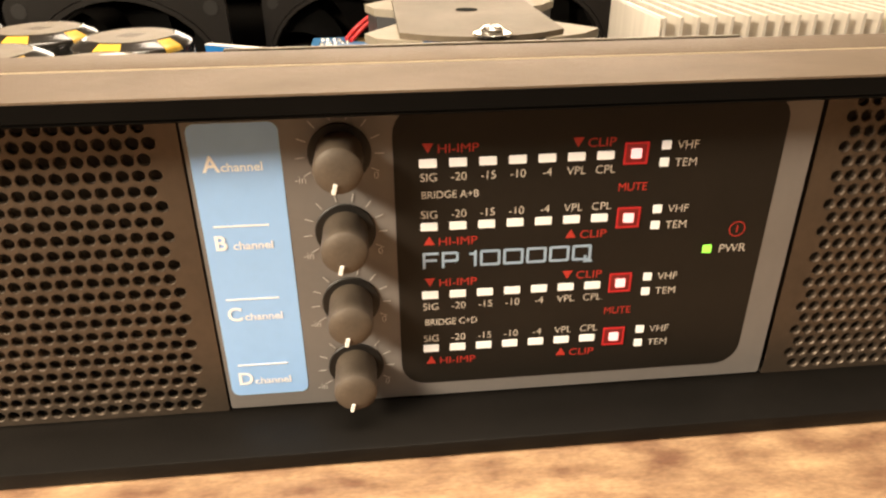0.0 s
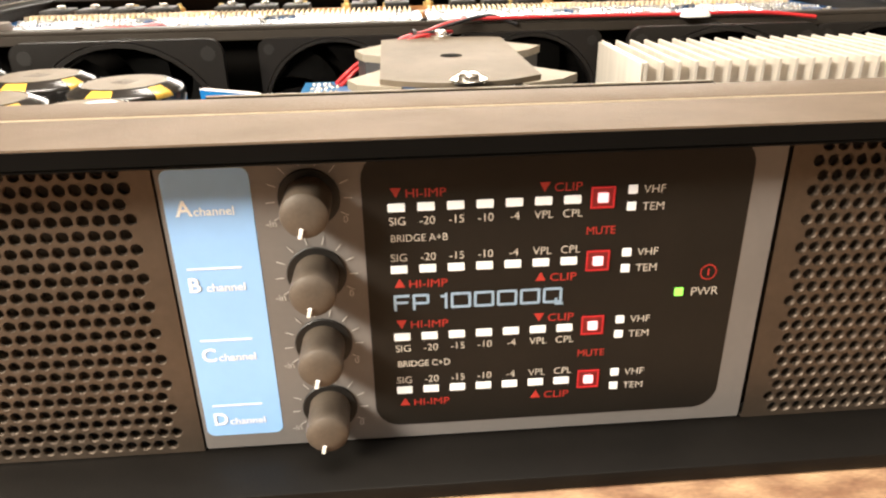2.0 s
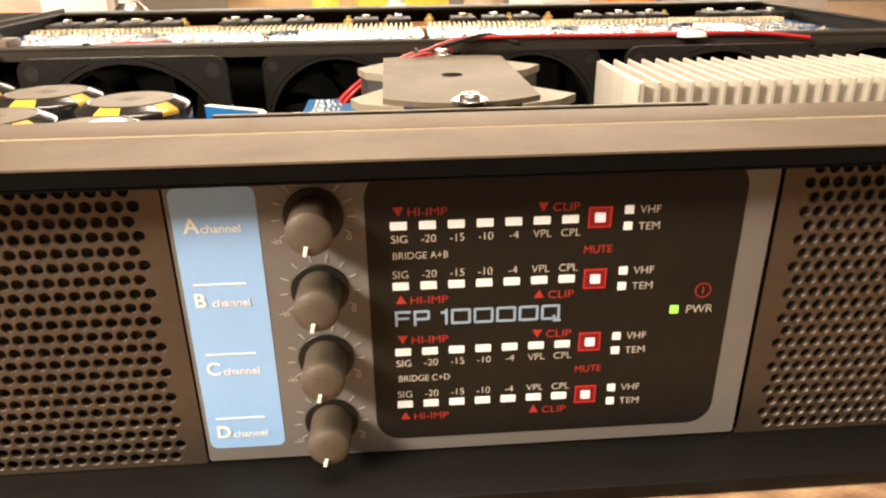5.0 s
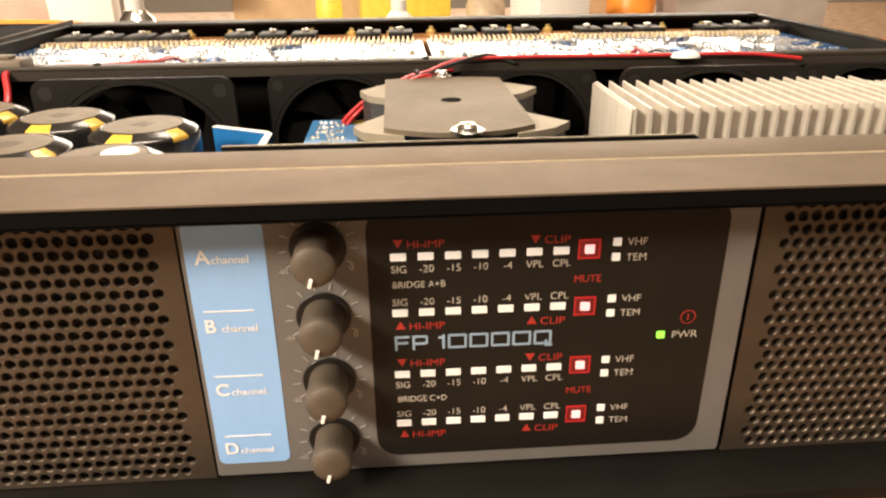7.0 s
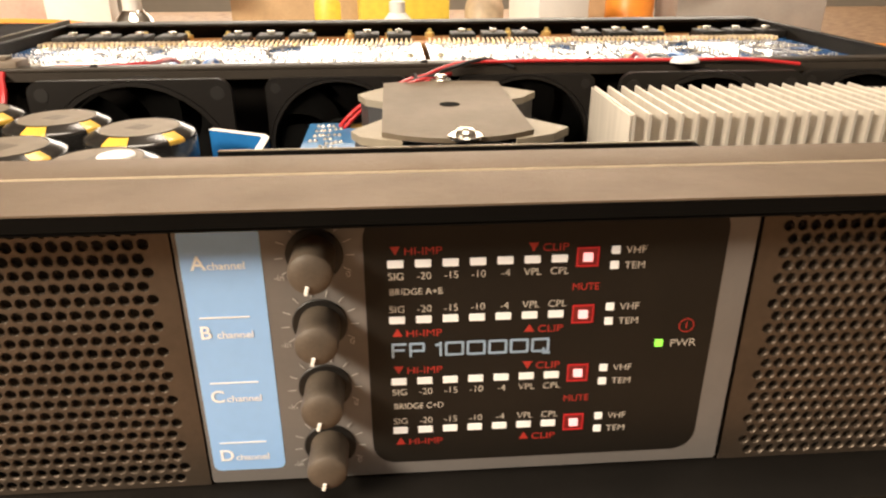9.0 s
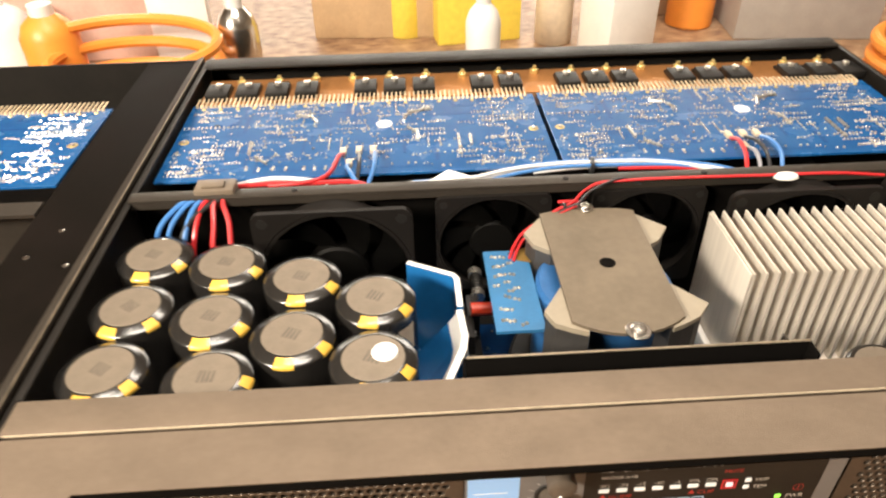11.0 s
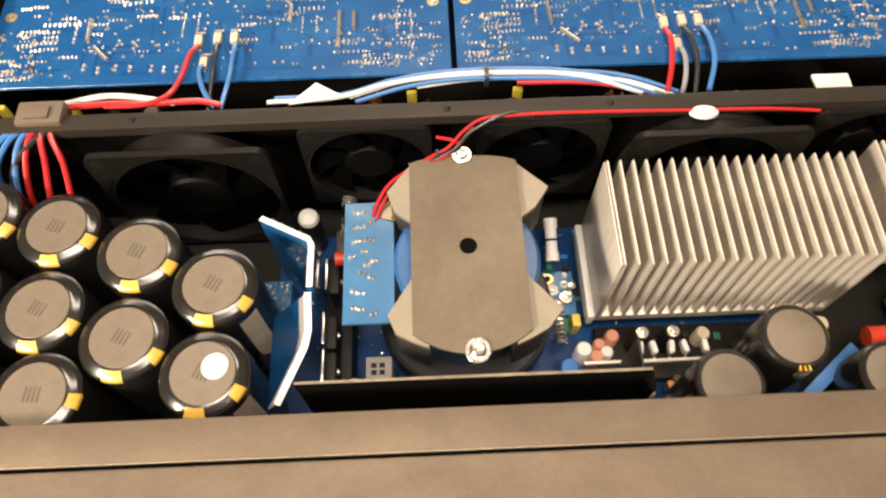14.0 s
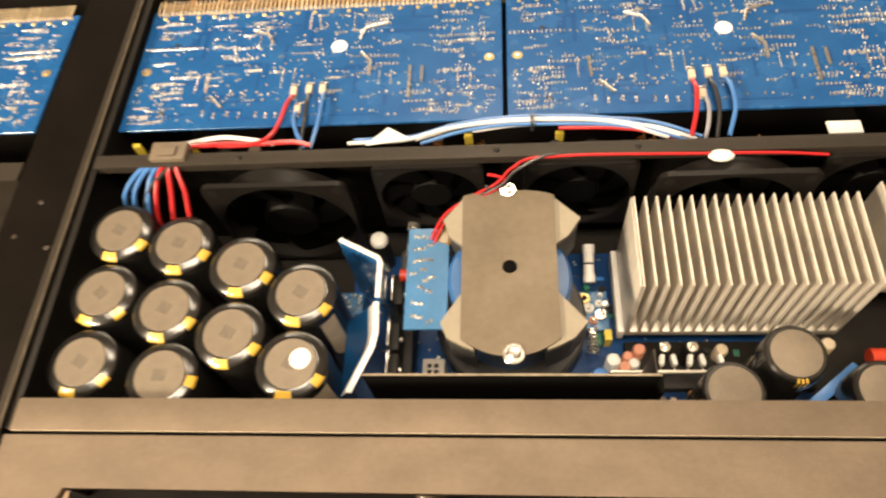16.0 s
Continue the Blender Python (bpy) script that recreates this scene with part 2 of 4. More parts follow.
def rounded(x0, x1, y0, y1, r, seg=6):
    pts = []
    for cx, cy, a0 in ((x1 - r, y1 - r, 0), (x0 + r, y1 - r, 90), (x0 + r, y0 + r, 180), (x1 - r, y0 + r, 270)):
        for i in range(seg + 1):
            a = radians(a0 + 90 * i / seg)
            pts.append((cx + r * math.cos(a), cy + r * math.sin(a)))
    return pts


def spline(pts, n=6):
    pts = [Vector(p) for p in pts]
    ext = [2 * pts[0] - pts[1], *pts, 2 * pts[-1] - pts[-2]]
    out = []
    for i in range(1, len(ext) - 2):
        p0, p1, p2, p3 = ext[i - 1:i + 3]
        for j in range(n):
            t = j / n
            out.append(0.5 * (2 * p1 + (p2 - p0) * t + (2 * p0 - 5 * p1 + 4 * p2 - p3) * t * t + (3 * p1 - p0 - 3 * p2 + p3) * t ** 3))
    return out + [pts[-1]]


def tube(bm, pts, r, seg=8, n=6):
    line = spline(pts, n) if n else [Vector(p) for p in pts]
    rings = []
    for i, p in enumerate(line):
        d = (line[min(i + 1, len(line) - 1)] - line[max(i - 1, 0)]).normalized()
        u = d.orthogonal().normalized() if not rings else (u - d * u.dot(d)).normalized()
        w = d.cross(u)
        rings.append([bm.verts.new(p + r * (u * math.cos(2 * math.pi * k / seg) + w * math.sin(2 * math.pi * k / seg))) for k in range(seg)])
    for a, b in zip(rings, rings[1:]):
        for k in range(seg):
            bm.faces.new((a[k], a[(k + 1) % seg], b[(k + 1) % seg], b[k]))
    bm.faces.new(rings[0][::-1]), bm.faces.new(rings[-1])
    return bm


def mesh_of(name, bm, mat, smooth=35):
    bmesh.ops.recalc_face_normals(bm, faces=bm.faces[:])
    bmesh.ops.scale(bm, vec=(0.001,) * 3, verts=bm.verts[:])
    me = bpy.data.meshes.new(name)
    if smooth:
        for f in bm.faces:
            f.smooth = True
        for e in bm.edges:
            if len(e.link_faces) == 2 and e.calc_face_angle(0) > radians(smooth):
                e.smooth = False
    bm.to_mesh(me)
    bm.free()
    me.materials.append(mat)
    return me


def part(name, bm, mat, parent, label="", loc=(0, 0, 0), rot=(0, 0, 0), smooth=35):
    ob = new(name, mesh_of(name, bm, mat, smooth))
    ob.parent = parent
    ob.matrix_basis = pose(loc[0] / 1000, loc[1] / 1000, loc[2] / 1000, *rot)
    return tagged(ob, label)


def again(ob, x, y, z, rx=0, ry=0, rz=0):
    return copy_thing(ob, pose(x / 1000, y / 1000, z / 1000, rx, ry, rz))


def thing(name, label, category, loc=(0, 0, 0), rot=(0, 0, 0), group="", kind=""):
    ob = new(name)
    ob.empty_display_size = 0.02
    ob.matrix_basis = pose(loc[0] / 1000, loc[1] / 1000, loc[2] / 1000, *rot)
    return tagged(ob, label, category, group, kind)


def B():
    return bmesh.new()


def lettering(text, x, z, h, mat, parent, width=None, align="LEFT", y=-0.30, name="lettering", bold=0.0):
    """Text that stands on the faceplate, facing the front: x of its start or middle, z of its foot, h of its capitals."""
    c = bpy.data.curves.new("text", "FONT")
    c.body, c.size, c.align_x, c.extrude, c.offset = text, 1.0, align, 0.0, bold
    t = new("text", c)
    me = bpy.data.meshes.new_from_object(t.evaluated_get(bpy.context.evaluated_depsgraph_get()))
    bpy.data.objects.remove(t)
    xs = [v.co.x for v in me.vertices]
    s = h / 0.70
    sx = width / (max(xs) - min(xs)) if width else s
    shift = min(xs) if align == "LEFT" else 0
    for v in me.vertices:
        v.co = ((x + (v.co.x - shift) * sx) * 0.001, y * 0.001, (z + v.co.y * s) * 0.001)
    me.materials.append(mat)
    ob = new(name, me)
    ob.parent = parent
    return ob


# ---- the setting ----
def setting(name, bm, mat, label):
    ob = new(name, mesh_of(name, bm, mat, 0))
    return tagged(ob, label, name.split("_")[0], kind="structure")


setting("floor", box(B(), -3000, 3000, -3000, 3000, -920, -900), FLOOR, "plain grey vinyl workshop floor")
setting("ceiling", box(B(), -3000, 3000, -3000, 3000, 1700, 1720), WALL, "plain warm white workshop ceiling")
setting("wall_north", box(B(), -3000, 3000, 2950, 3000, -900, 1700), WALL, "plain warm white workshop wall")
setting("wall_south", box(B(), -3000, 3000, -3000, -2950, -900, 1700), WALL, "plain warm white workshop wall")
setting("wall_east", box(B(), 2950, 3000, -2950, 2950, -900, 1700), WALL, "plain warm white workshop wall")
setting("wall_west", box(B(), -3000, -2950, -2950, 2950, -900, 1700), WALL, "plain warm white workshop wall")

bench = thing("workbench", "worn varnished brown wooden workbench under the amplifier", "workbench", (0, 300, -900))
part("tabletop", box(B(), -1300, 1300, -500, 1100, 862, 900, 4), WOOD, bench)
leg = part("leg", box(B(), -35, 35, -35, 35, 0, 862, 3), WOOD, bench, loc=(-1200, -420, 0))
for lx, ly in ((1200, -420), (-1200, 1020), (1200, 1020)):
    again(leg, lx, ly, 0)

# ---- the amplifier: case ----
amp = thing("power_amplifier", "black rack power amplifier with its lid off on a wooden bench", "amplifier")

# front extrusion: top lip with deeper ends and rounded inner corners
LIP_Y, EAR_Y, LX, RX = -13.0, -27.0, -204.0, 182.0


def lip_outline():
    pts = [(-234.2, 9.4), (-234.2, EAR_Y), (LX - 8, EAR_Y)]
    pts += [(LX - 8 + 14 * math.sin(radians(a)) * 0.9, EAR_Y + 14 * (1 - math.cos(radians(a)))) for a in (30, 60, 90)]
    pts += [(RX + 8 - 14 * math.sin(radians(a)) * 0.9, EAR_Y + 14 * (1 - math.cos(radians(a)))) for a in (90, 60, 30)]
    return pts + [(RX + 8, EAR_Y), (234.5, EAR_Y), (234.5, 9.4)]


bm = prism(B(), lip_outline(), 83.6, 88.0)
bmesh.ops.bevel(bm, geom=[e for e in bm.edges if abs(e.verts[0].co.z - e.verts[1].co.z) < 0.1], offset=0.45, segments=2, affect="EDGES")
top_lip_ob = part("top_lip", bm, ALU, amp, "bronze anodised aluminium front lip")
bm = box(B(), -232, 222, 11.2, 26.0, 86.4, 88.0, 0.25)
box(bm, -232, 222, 11.4, 13.0, 74, 86.2)
part("front_flange", bm, ALU, amp, "bronze brown folded steel flange")
# black strips put the shade below the lip's edge into its colour
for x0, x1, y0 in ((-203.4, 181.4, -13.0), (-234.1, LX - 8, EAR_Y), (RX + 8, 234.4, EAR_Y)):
    part("lip_front", box(B(), x0, x1, y0 - 0.45, y0 - 0.02, 83.3, 87.5, 0.1, 1), VOID, top_lip_ob, "front face of the lip, coloured black for shade")
# cream strips paint the highlight along the worn lip edge and the seam
part("worn_edge_glint", box(B(), -203, 181, -13.3, -12.9, 87.52, 87.86, 0.08, 1), CREAM, top_lip_ob, "worn front edge with its highlight in cream")
part("worn_edge_glint", box(B(), -231, 221, 11.06, 11.18, 86.9, 87.85), CREAM, top_lip_ob, "worn front edge with its highlight in cream")
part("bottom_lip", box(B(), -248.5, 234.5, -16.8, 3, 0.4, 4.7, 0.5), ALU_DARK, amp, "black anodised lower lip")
# black strip stands in for the shade in the open seam
part("seam_shadow_strip", box(B(), -231, 221, 9.6, 11.0, 84.0, 85.6), VOID, amp, "black strip for the shade in the seam behind the lip")
part("inner_top_wall", box(B(), -240, 226, 2.4, 10, 80, 83.4), STEEL_BLACK, amp)

# side panels with narrow top flange, back panel, floor pan
for sx, a, b in ((-1, -234.0, -232.4), (1, 222.4, 224.0)):
    bm = box(B(), a, b, 12, 346, 0.4, 88)
    box(bm, min(a, a + sx * -2), max(b, b + sx * -2), 26.5, 346, 87.0, 88.2, 0.3)
    part("side_panel", bm, STEEL_BLACK, amp)
bm = box(B(), -232, 222, 344, 346, 0.4, 88)
box(bm, -232, 222, 328, 346, 87, 88.4, 0.3)
part("back_panel", bm, STEEL_BLACK, amp)
part("floor_pan", box(B(), -232, 222, 3.2, 344, 0.6, 2.2), STEEL_BLACK, amp)

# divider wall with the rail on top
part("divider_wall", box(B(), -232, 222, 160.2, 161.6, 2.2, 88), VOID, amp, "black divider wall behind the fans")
bm = box(B(), -232, 222, 153.4, 161.6, 88.2, 89.8, 0.4)
box(bm, -232, 222, 153.4, 154.6, 84.5, 88.2)
rail = part("fan_divider", bm, STEEL_BROWN, amp, "dark brown folded steel divider rail")
scr = part("rail_screw", lathe(B(), [(1.6, 0), (1.6, 0.5), (1.1, 1.0), (0.3, 1.1)], seg=14), CHIP, rail, loc=(-12, 157.5, 89.7))
again(scr, 60, 157.5, 89.7)
again(scr, -150, 157.5, 89.7)


# ---- faceplate ----
face = part("faceplate", prism(B(), rounded(-76.7, 60.8, 5.6, 83.4, 0.6), 0.0, 1.6, "y"), GREY_FILM, amp, "grey printed control faceplate")
part("channel_strip", prism(B(), rounded(-75.8, -57.2, 9.6, 79.0, 2.0), -0.12, -0.02, "y"), BLUE_FILM, face, "light blue printed channel strip")
disp = part("display_window", prism(B(), rounded(-33.8, 53.7, 9.5, 81.2, 6.2), -0.12, -0.02, "y"), BLACK_FILM, face, "black printed display window")
part("faceplate_gap", box(B(), -78.2, 62.2, 1.7, 2.2, 4.8, 83.4), KNOB_DARK, amp)

for i, (ch, z) in enumerate(zip("ABCD", (68.6, 50.2, 31.6, 13.0))):
    lettering(ch, -73.6, z, 3.5, STRIP_INK, face, bold=0.02)
    lettering("channel", -69.8, z, 1.9, STRIP_INK, face, width=8.6, bold=0.015)
    if i:
        part("rule_line", box(B(), -73.4, -61.5, -0.3, -0.22, z + 5.5, z + 5.9), STRIP_INK, face)

ROWS = (68.5, 53.4, 35.5, 20.2)
led = part("led", prism(B(), rounded(-1.9, 1.9, -0.95, 0.95, 0.2, 2), -0.45, -0.05, "y"), LED_WHITE, face, "white rectangular level LED", (-26.4, 0, 68.5))
tri = part("red_triangle", prism(B(), [(-1.2, 1.0), (1.2, 1.0), (0, -1.2)], -0.3, -0.2, "y"), RED_INK, face, loc=(-26.4, 0, 72.0))
for r, z in enumerate(ROWS):
    down = r % 2 == 0
    for i, word in enumerate(("SIG", "-20", "-15", "-10", "-4", "VPL", "CPL")):
        x = -26.4 + 6.53 * i
        zz = z + 0.03 * i
        if not (r == 0 and i == 0):
            again(led, x, 0, zz)
        lettering(word, x + (0.2 if i else 0.1), zz - 4.15 if down else zz + 2.05, 1.9, LABEL_INK, face, align="CENTER", bold=-0.006)
    tz = z + 3.5 if down else z - 3.6
    for x, word, w in ((-26.4, "HI-IMP", 8.8), (6.4, "CLIP", 6.2)):
        if not (r == 0 and x < 0):
            again(tri, x, 0, tz, 0, 0 if down else 180, 0)
        lettering(word, x + 2.2, tz - 1.2, 2.0, RED_INK, face, width=w)
lettering("BRIDGE A+B", -27.9, 60.3, 1.75, LABEL_INK, face, width=12.7, bold=-0.006)
lettering("BRIDGE C+D", -27.7, 27.0, 1.75, LABEL_INK, face, width=12.6)
lettering("MUTE", 16.5, 60.0, 1.95, RED_INK, face, width=6.6)
lettering("MUTE", 16.5, 27.2, 1.95, RED_INK, face, width=6.6)


# model name in wide square strokes
def stroke_word(x0, z0, parent):
    h, s, bm = 4.1, 0.62, B()

    def bar(xa, xb, za, zb):
        box(bm, xa, xb, -0.32, -0.22, za, zb)

    def ring(x, w, gap=0.0):
        bar(x + 0.25, x + w - 0.25, z0, z0 + s), bar(x + 0.25, x + w - 0.25, z0 + h - s, z0 + h)
        bar(x, x + s, z0 + 0.25, z0 + h - 0.25), bar(x + w - s, x + w, z0 + 0.25 + gap, z0 + h - 0.25)
    bar(x0, x0 + s, z0, z0 + h), bar(x0 + s, x0 + 3.7, z0 + h - s, z0 + h), bar(x0 + s, x0 + 3.3, z0 + 1.75, z0 + 1.75 + s)
    x = x0 + 4.4
    bar(x, x + s, z0, z0 + h), bar(x + s, x + 3.6, z0 + h - s, z0 + h), bar(x + s, x + 3.6, z0 + 1.45, z0 + 1.45 + s), bar(x + 3.3, x + 3.9, z0 + 1.7, z0 + h - 0.25)
    x = x0 + 11.2
    bar(x + 0.7, x + 0.7 + s, z0, z0 + h), bar(x - 0.3, x + 0.7, z0 + h - s - 0.5, z0 + h - 0.5)
    for k in range(4):
        ring(x0 + 13.3 + 5.45 * k, 4.8)
    x = x0 + 13.3 + 5.45 * 4
    ring(x, 4.6)
    bar(x + 2.9, x + 3.5, z0 - 0.5, z0 + 1.3), bar(x + 3.5, x + 4.9, z0 - 0.5, z0 + 0.1)
    return part("lettering", bm, BLUE_INK, parent, "pale blue model name in square letters", smooth=0)


stroke_word(-28.0, 42.7, face)

sq = part("square_led", prism(B(), rounded(-1.0, 1.0, -1.0, 1.0, 0.15, 2), -0.45, -0.05, "y"), LED_WHITE, face, "small white square LED", (26.3, 0, 70.5))
for z in (66.5, 55.1, 51.0, 37.2, 33.1, 22.0, 17.9):
    again(sq, 26.3, 0, z)
for z in (70.5, 55.1, 37.2, 22.0):
    lettering("VHF", 28.8, z - 1.0, 1.95, LABEL_INK, face, width=4.9, bold=-0.006)
    lettering("TEM", 28.8, z - 5.1, 1.95, LABEL_INK, face, width=5.0, bold=-0.006)
part("power_led", prism(B(), rounded(-1.0, 1.0, -1.0, 1.0, 0.15, 2), -0.5, -0.05, "y"), LED_GREEN, face, "lit green power LED", (40.0, 0, 44.0))
lettering("PWR", 43.1, 42.8, 2.2, LABEL_INK, face, width=6.6, bold=-0.006)
bm = B()
for i in range(28):
    a, b = 2 * math.pi * i / 28, 2 * math.pi * (i + 1) / 28
    v = [bm.verts.new((r * math.cos(t), -0.3, r * math.sin(t))) for r, t in ((1.75, a), (2.0, a), (2.0, b), (1.75, b))]
    bm.faces.new(v)
box(bm, -0.14, 0.14, -0.32, -0.26, -0.9, 0.9)
part("power_mark", bm, RED_INK, face, "red power symbol", (46.6, 0, 48.9))

# mute buttons: red square outlines round a lit lens
bm = B()
for x0, x1, z0, z1 in ((-2.7, 2.7, 2.2, 2.55), (-2.7, 2.7, -2.55, -2.2), (-2.7, -2.35, -2.2, 2.2), (2.35, 2.7, -2.2, 2.2)):
    box(bm, x0, x1, -0.5, -0.1, z0, z1)
mute = part("mute_button", bm, RED_GLOW, face, "square red-lit mute button", (19.6, 0, 68.9))
part("button_field", prism(B(), rounded(-2.3, 2.3, -2.15, 2.15, 0.3, 2), -0.3, -0.1, "y"), RED_GLOW, mute)
bpy.data.objects["button_field"].data.materials[0] = material("dim_red_button_field", (0.06, 0.006, 0.005), 0.35, 0.0, 0.05, 300, emit=(1, 0.02, 0.03), power=0.14)
part("lens", prism(B(), rounded(-1.15, 1.15, -1.1, 1.1, 0.2, 2), -0.75, -0.3, "y"), LED_RED, mute, "lit pinkish white LED lens")
for z in (53.3, 36.0, 20.4):
    again(mute, 19.6, 0, z)

# volume knobs on the faceplate
knob = part("volume_knob", lathe(B(), [(5.0, 0.2), (5.0, 4), (5.05, 10.2), (4.85, 10.9), (4.2, 11.4), (2.5, 11.8), (0.5, 11.9)], axis="y", seg=40),
            KNOB, amp, "brown-grey rubbery volume knob", (-45.0, 0, 71.6))
part("collar", lathe(B(), [(6.6, 0.0), (6.7, 0.5), (6.5, 0.7), (5.1, 0.5)], axis="y", seg=40), KNOB_DARK, knob)
bm = box(B(), -0.42, 0.42, -12.25, -11.2, -4.6, -2.4, 0.1, 1)
bmesh.ops.rotate(bm, cent=(0, 0, 0), matrix=Matrix.Rotation(radians(14), 3, "Y"), verts=bm.verts[:])
part("pointer", bm, WHITE_INK, knob, "white pointer line")
for z in (53.3, 34.9, 16.4):
    again(knob, -45.0, 0, z)
tick = part("scale_tick", box(B(), -0.11, 0.11, -0.3, -0.24, 0, 1.9), GREY_INK, face, loc=(-46.3, 0, 80))
for z in (71.6, 53.3, 34.9, 16.4):
    for a in (-122, -95, -68, -40, -12, 14, 40, 66, 92, 118):
        s = radians(a)
        again(tick, -45.0 + 7.4 * math.sin(s), 0, z + 7.4 * math.cos(s), 0, a, 0)
    lettering("-in", -54.8, z - 6.4, 1.7, GREY_INK, face)
    lettering("0", -38.0, z - 6.0, 1.6, GREY_INK, face)
part("printed_bar", box(B(), -47.6, -42.6, -0.3, -0.24, 81.3, 82.0), GREY_INK, face)
bpy.data.objects.remove(tick)


# ---- perforated grilles ----
def grille(x_edge, sign, columns):
    """A steel sheet with staggered round holes; x_edge is its end beside the faceplate, sign the way it runs."""
    verts, faces = [], []
    px, pz, r, rows_n, top = 3.33, 3.555, 1.30, 21, 78.9
    far = x_edge + sign * (10 + px * (columns + 1))

    def quad(x0, x1, z0, z1):
        k = len(verts)
        verts.extend(((x0, 0, z0), (x1, 0, z0), (x1, 0, z1), (x0, 0, z1)))
        faces.append((k, k + 1, k + 2, k + 3))
    lo = top - pz * (rows_n - 0.5)
    quad(x_edge, far, top + pz / 2, 83.4)
    quad(x_edge, far, 5.0, lo)
    for i in range(rows_n):
        zc = top - pz * i
        # the outline of the field of holes steps by half a hole every second row
        first_x = x_edge + sign * ((6.5 if sign > 0 else 6.0) + (0.5 * px if i % 2 == 0 else 0.0))
        quad(x_edge, first_x - sign * px / 2, zc - pz / 2, zc + pz / 2)
        for j in range(columns):
            xc = first_x + sign * px * j
            k = len(verts)
            turns = [(math.cos(radians(30 * a)), math.sin(radians(30 * a))) for a in range(12)]
            for rad, depth in ((r + 0.17, 0), (r - 0.03, 0.30), (r - 0.03, 1.3)):
                verts.extend((xc + rad * c, depth, zc + rad * s) for c, s in turns)
            ring = [(px / 2, 0), (px / 2, pz / 2), (0, pz / 2), (-px / 2, pz / 2), (-px / 2, 0), (-px / 2, -pz / 2), (0, -pz / 2), (px / 2, -pz / 2)]
            verts.extend((xc + a, 0, zc + b) for a, b in ring)
            e = k + 36
            for q in range(4):
                faces.append((e + 2 * q, e + 2 * q + 1, e + (2 * q + 2) % 8, k + (3 * q + 3) % 12, k + 3 * q + 2, k + 3 * q + 1, k + 3 * q))
            faces.extend((k + w + a, k + w + (a + 1) % 12, k + w + 12 + (a + 1) % 12, k + w + 12 + a) for w in (0, 12) for a in range(12))
        quad(first_x + sign * px * (columns - 0.5), far, zc - pz / 2, zc + pz / 2)
    me = bpy.data.meshes.new("grille")
    me.from_pydata([tuple(c * 0.001 for c in v) for v in verts], [], faces)
    me.materials.append(GRILLE)
    ob = new("grille", me)
    ob.parent = amp
    tagged(ob, "brown-grey perforated steel grille")
    bm = box(B(), min(x_edge, far), max(x_edge, far), 0.05, 1.5, 81.4, 83.4)
    box(bm, min(x_edge, far), max(x_edge, far), 0.05, 1.5, 5.0, 5.6)
    part("grille_frame", bm, GRILLE, amp)
    return far


left_end = grille(-77.3, -1, 34)
right_end = grille(61.9, 1, 32)
# added baffles hide the lit flange that would show through the holes
for x0, x1 in ((-231, -79), (63.5, 221)):
    part("grille_baffle", box(B(), x0, x1, 6.0, 7.2, 5.2, 79.8), STEEL_BROWN, amp, "added dark baffle behind the grille")
part("end_plate", box(B(), -246, left_end - 0.2, 0.0, 1.5, 5.0, 83.4), GRILLE, amp)
part("end_plate", box(B(), right_end + 0.2, 232, 0.0, 1.5, 5.0, 83.4), GRILLE, amp)


# ---- interior: capacitors ----
cap = part("capacitor", lathe(B(), [(16.6, 0), (17.3, 1.5), (17.3, 77.4), (17.15, 78.0), (16.7, 78.5), (15.4, 79.15), (13.9, 79.85), (12.9, 80.35), (12.5, 80.4), (12.3, 80.1)], seg=48), SLEEVE, amp,
           "black-sleeved electrolytic can capacitor with brown top", (-211, 118, 2.3))
part("top_disc", lathe(B(), [(12.3, 79.6), (12.3, 80.15), (12.1, 80.3)], seg=40), CAP_TOP, cap, "dull brown capacitor top disc")
bm = B()
for i in range(4):
    box(bm, -3.2 + 1.7 * i, -2.2 + 1.7 * i, -3, 3, 80.3, 80.36)
bmesh.ops.rotate(bm, cent=(0, 0, 0), matrix=Matrix.Rotation(radians(-25), 3, "Z"), verts=bm.verts[:])
part("stamped_mark", bm, CAP_MARK, cap)


def arc_patch(a0, a1, mat, name, lo=(17.38, 77.0), hi=(13.4, 80.2)):
    bm = B()
    prof = [lo, (17.38, 77.45), (17.23, 78.06), (16.75, 78.58), (15.44, 79.24), (13.94, 79.94), hi]
    n = 8
    g = [[bm.verts.new((r * math.cos(radians(a0 + (a1 - a0) * i / n)), r * math.sin(radians(a0 + (a1 - a0) * i / n)), h)) for r, h in prof] for i in range(n + 1)]
    for a, b in zip(g, g[1:]):
        for i in range(len(prof) - 1):
            bm.faces.new((a[i], b[i], b[i + 1], a[i + 1]))
    part(name, bm, mat, cap)


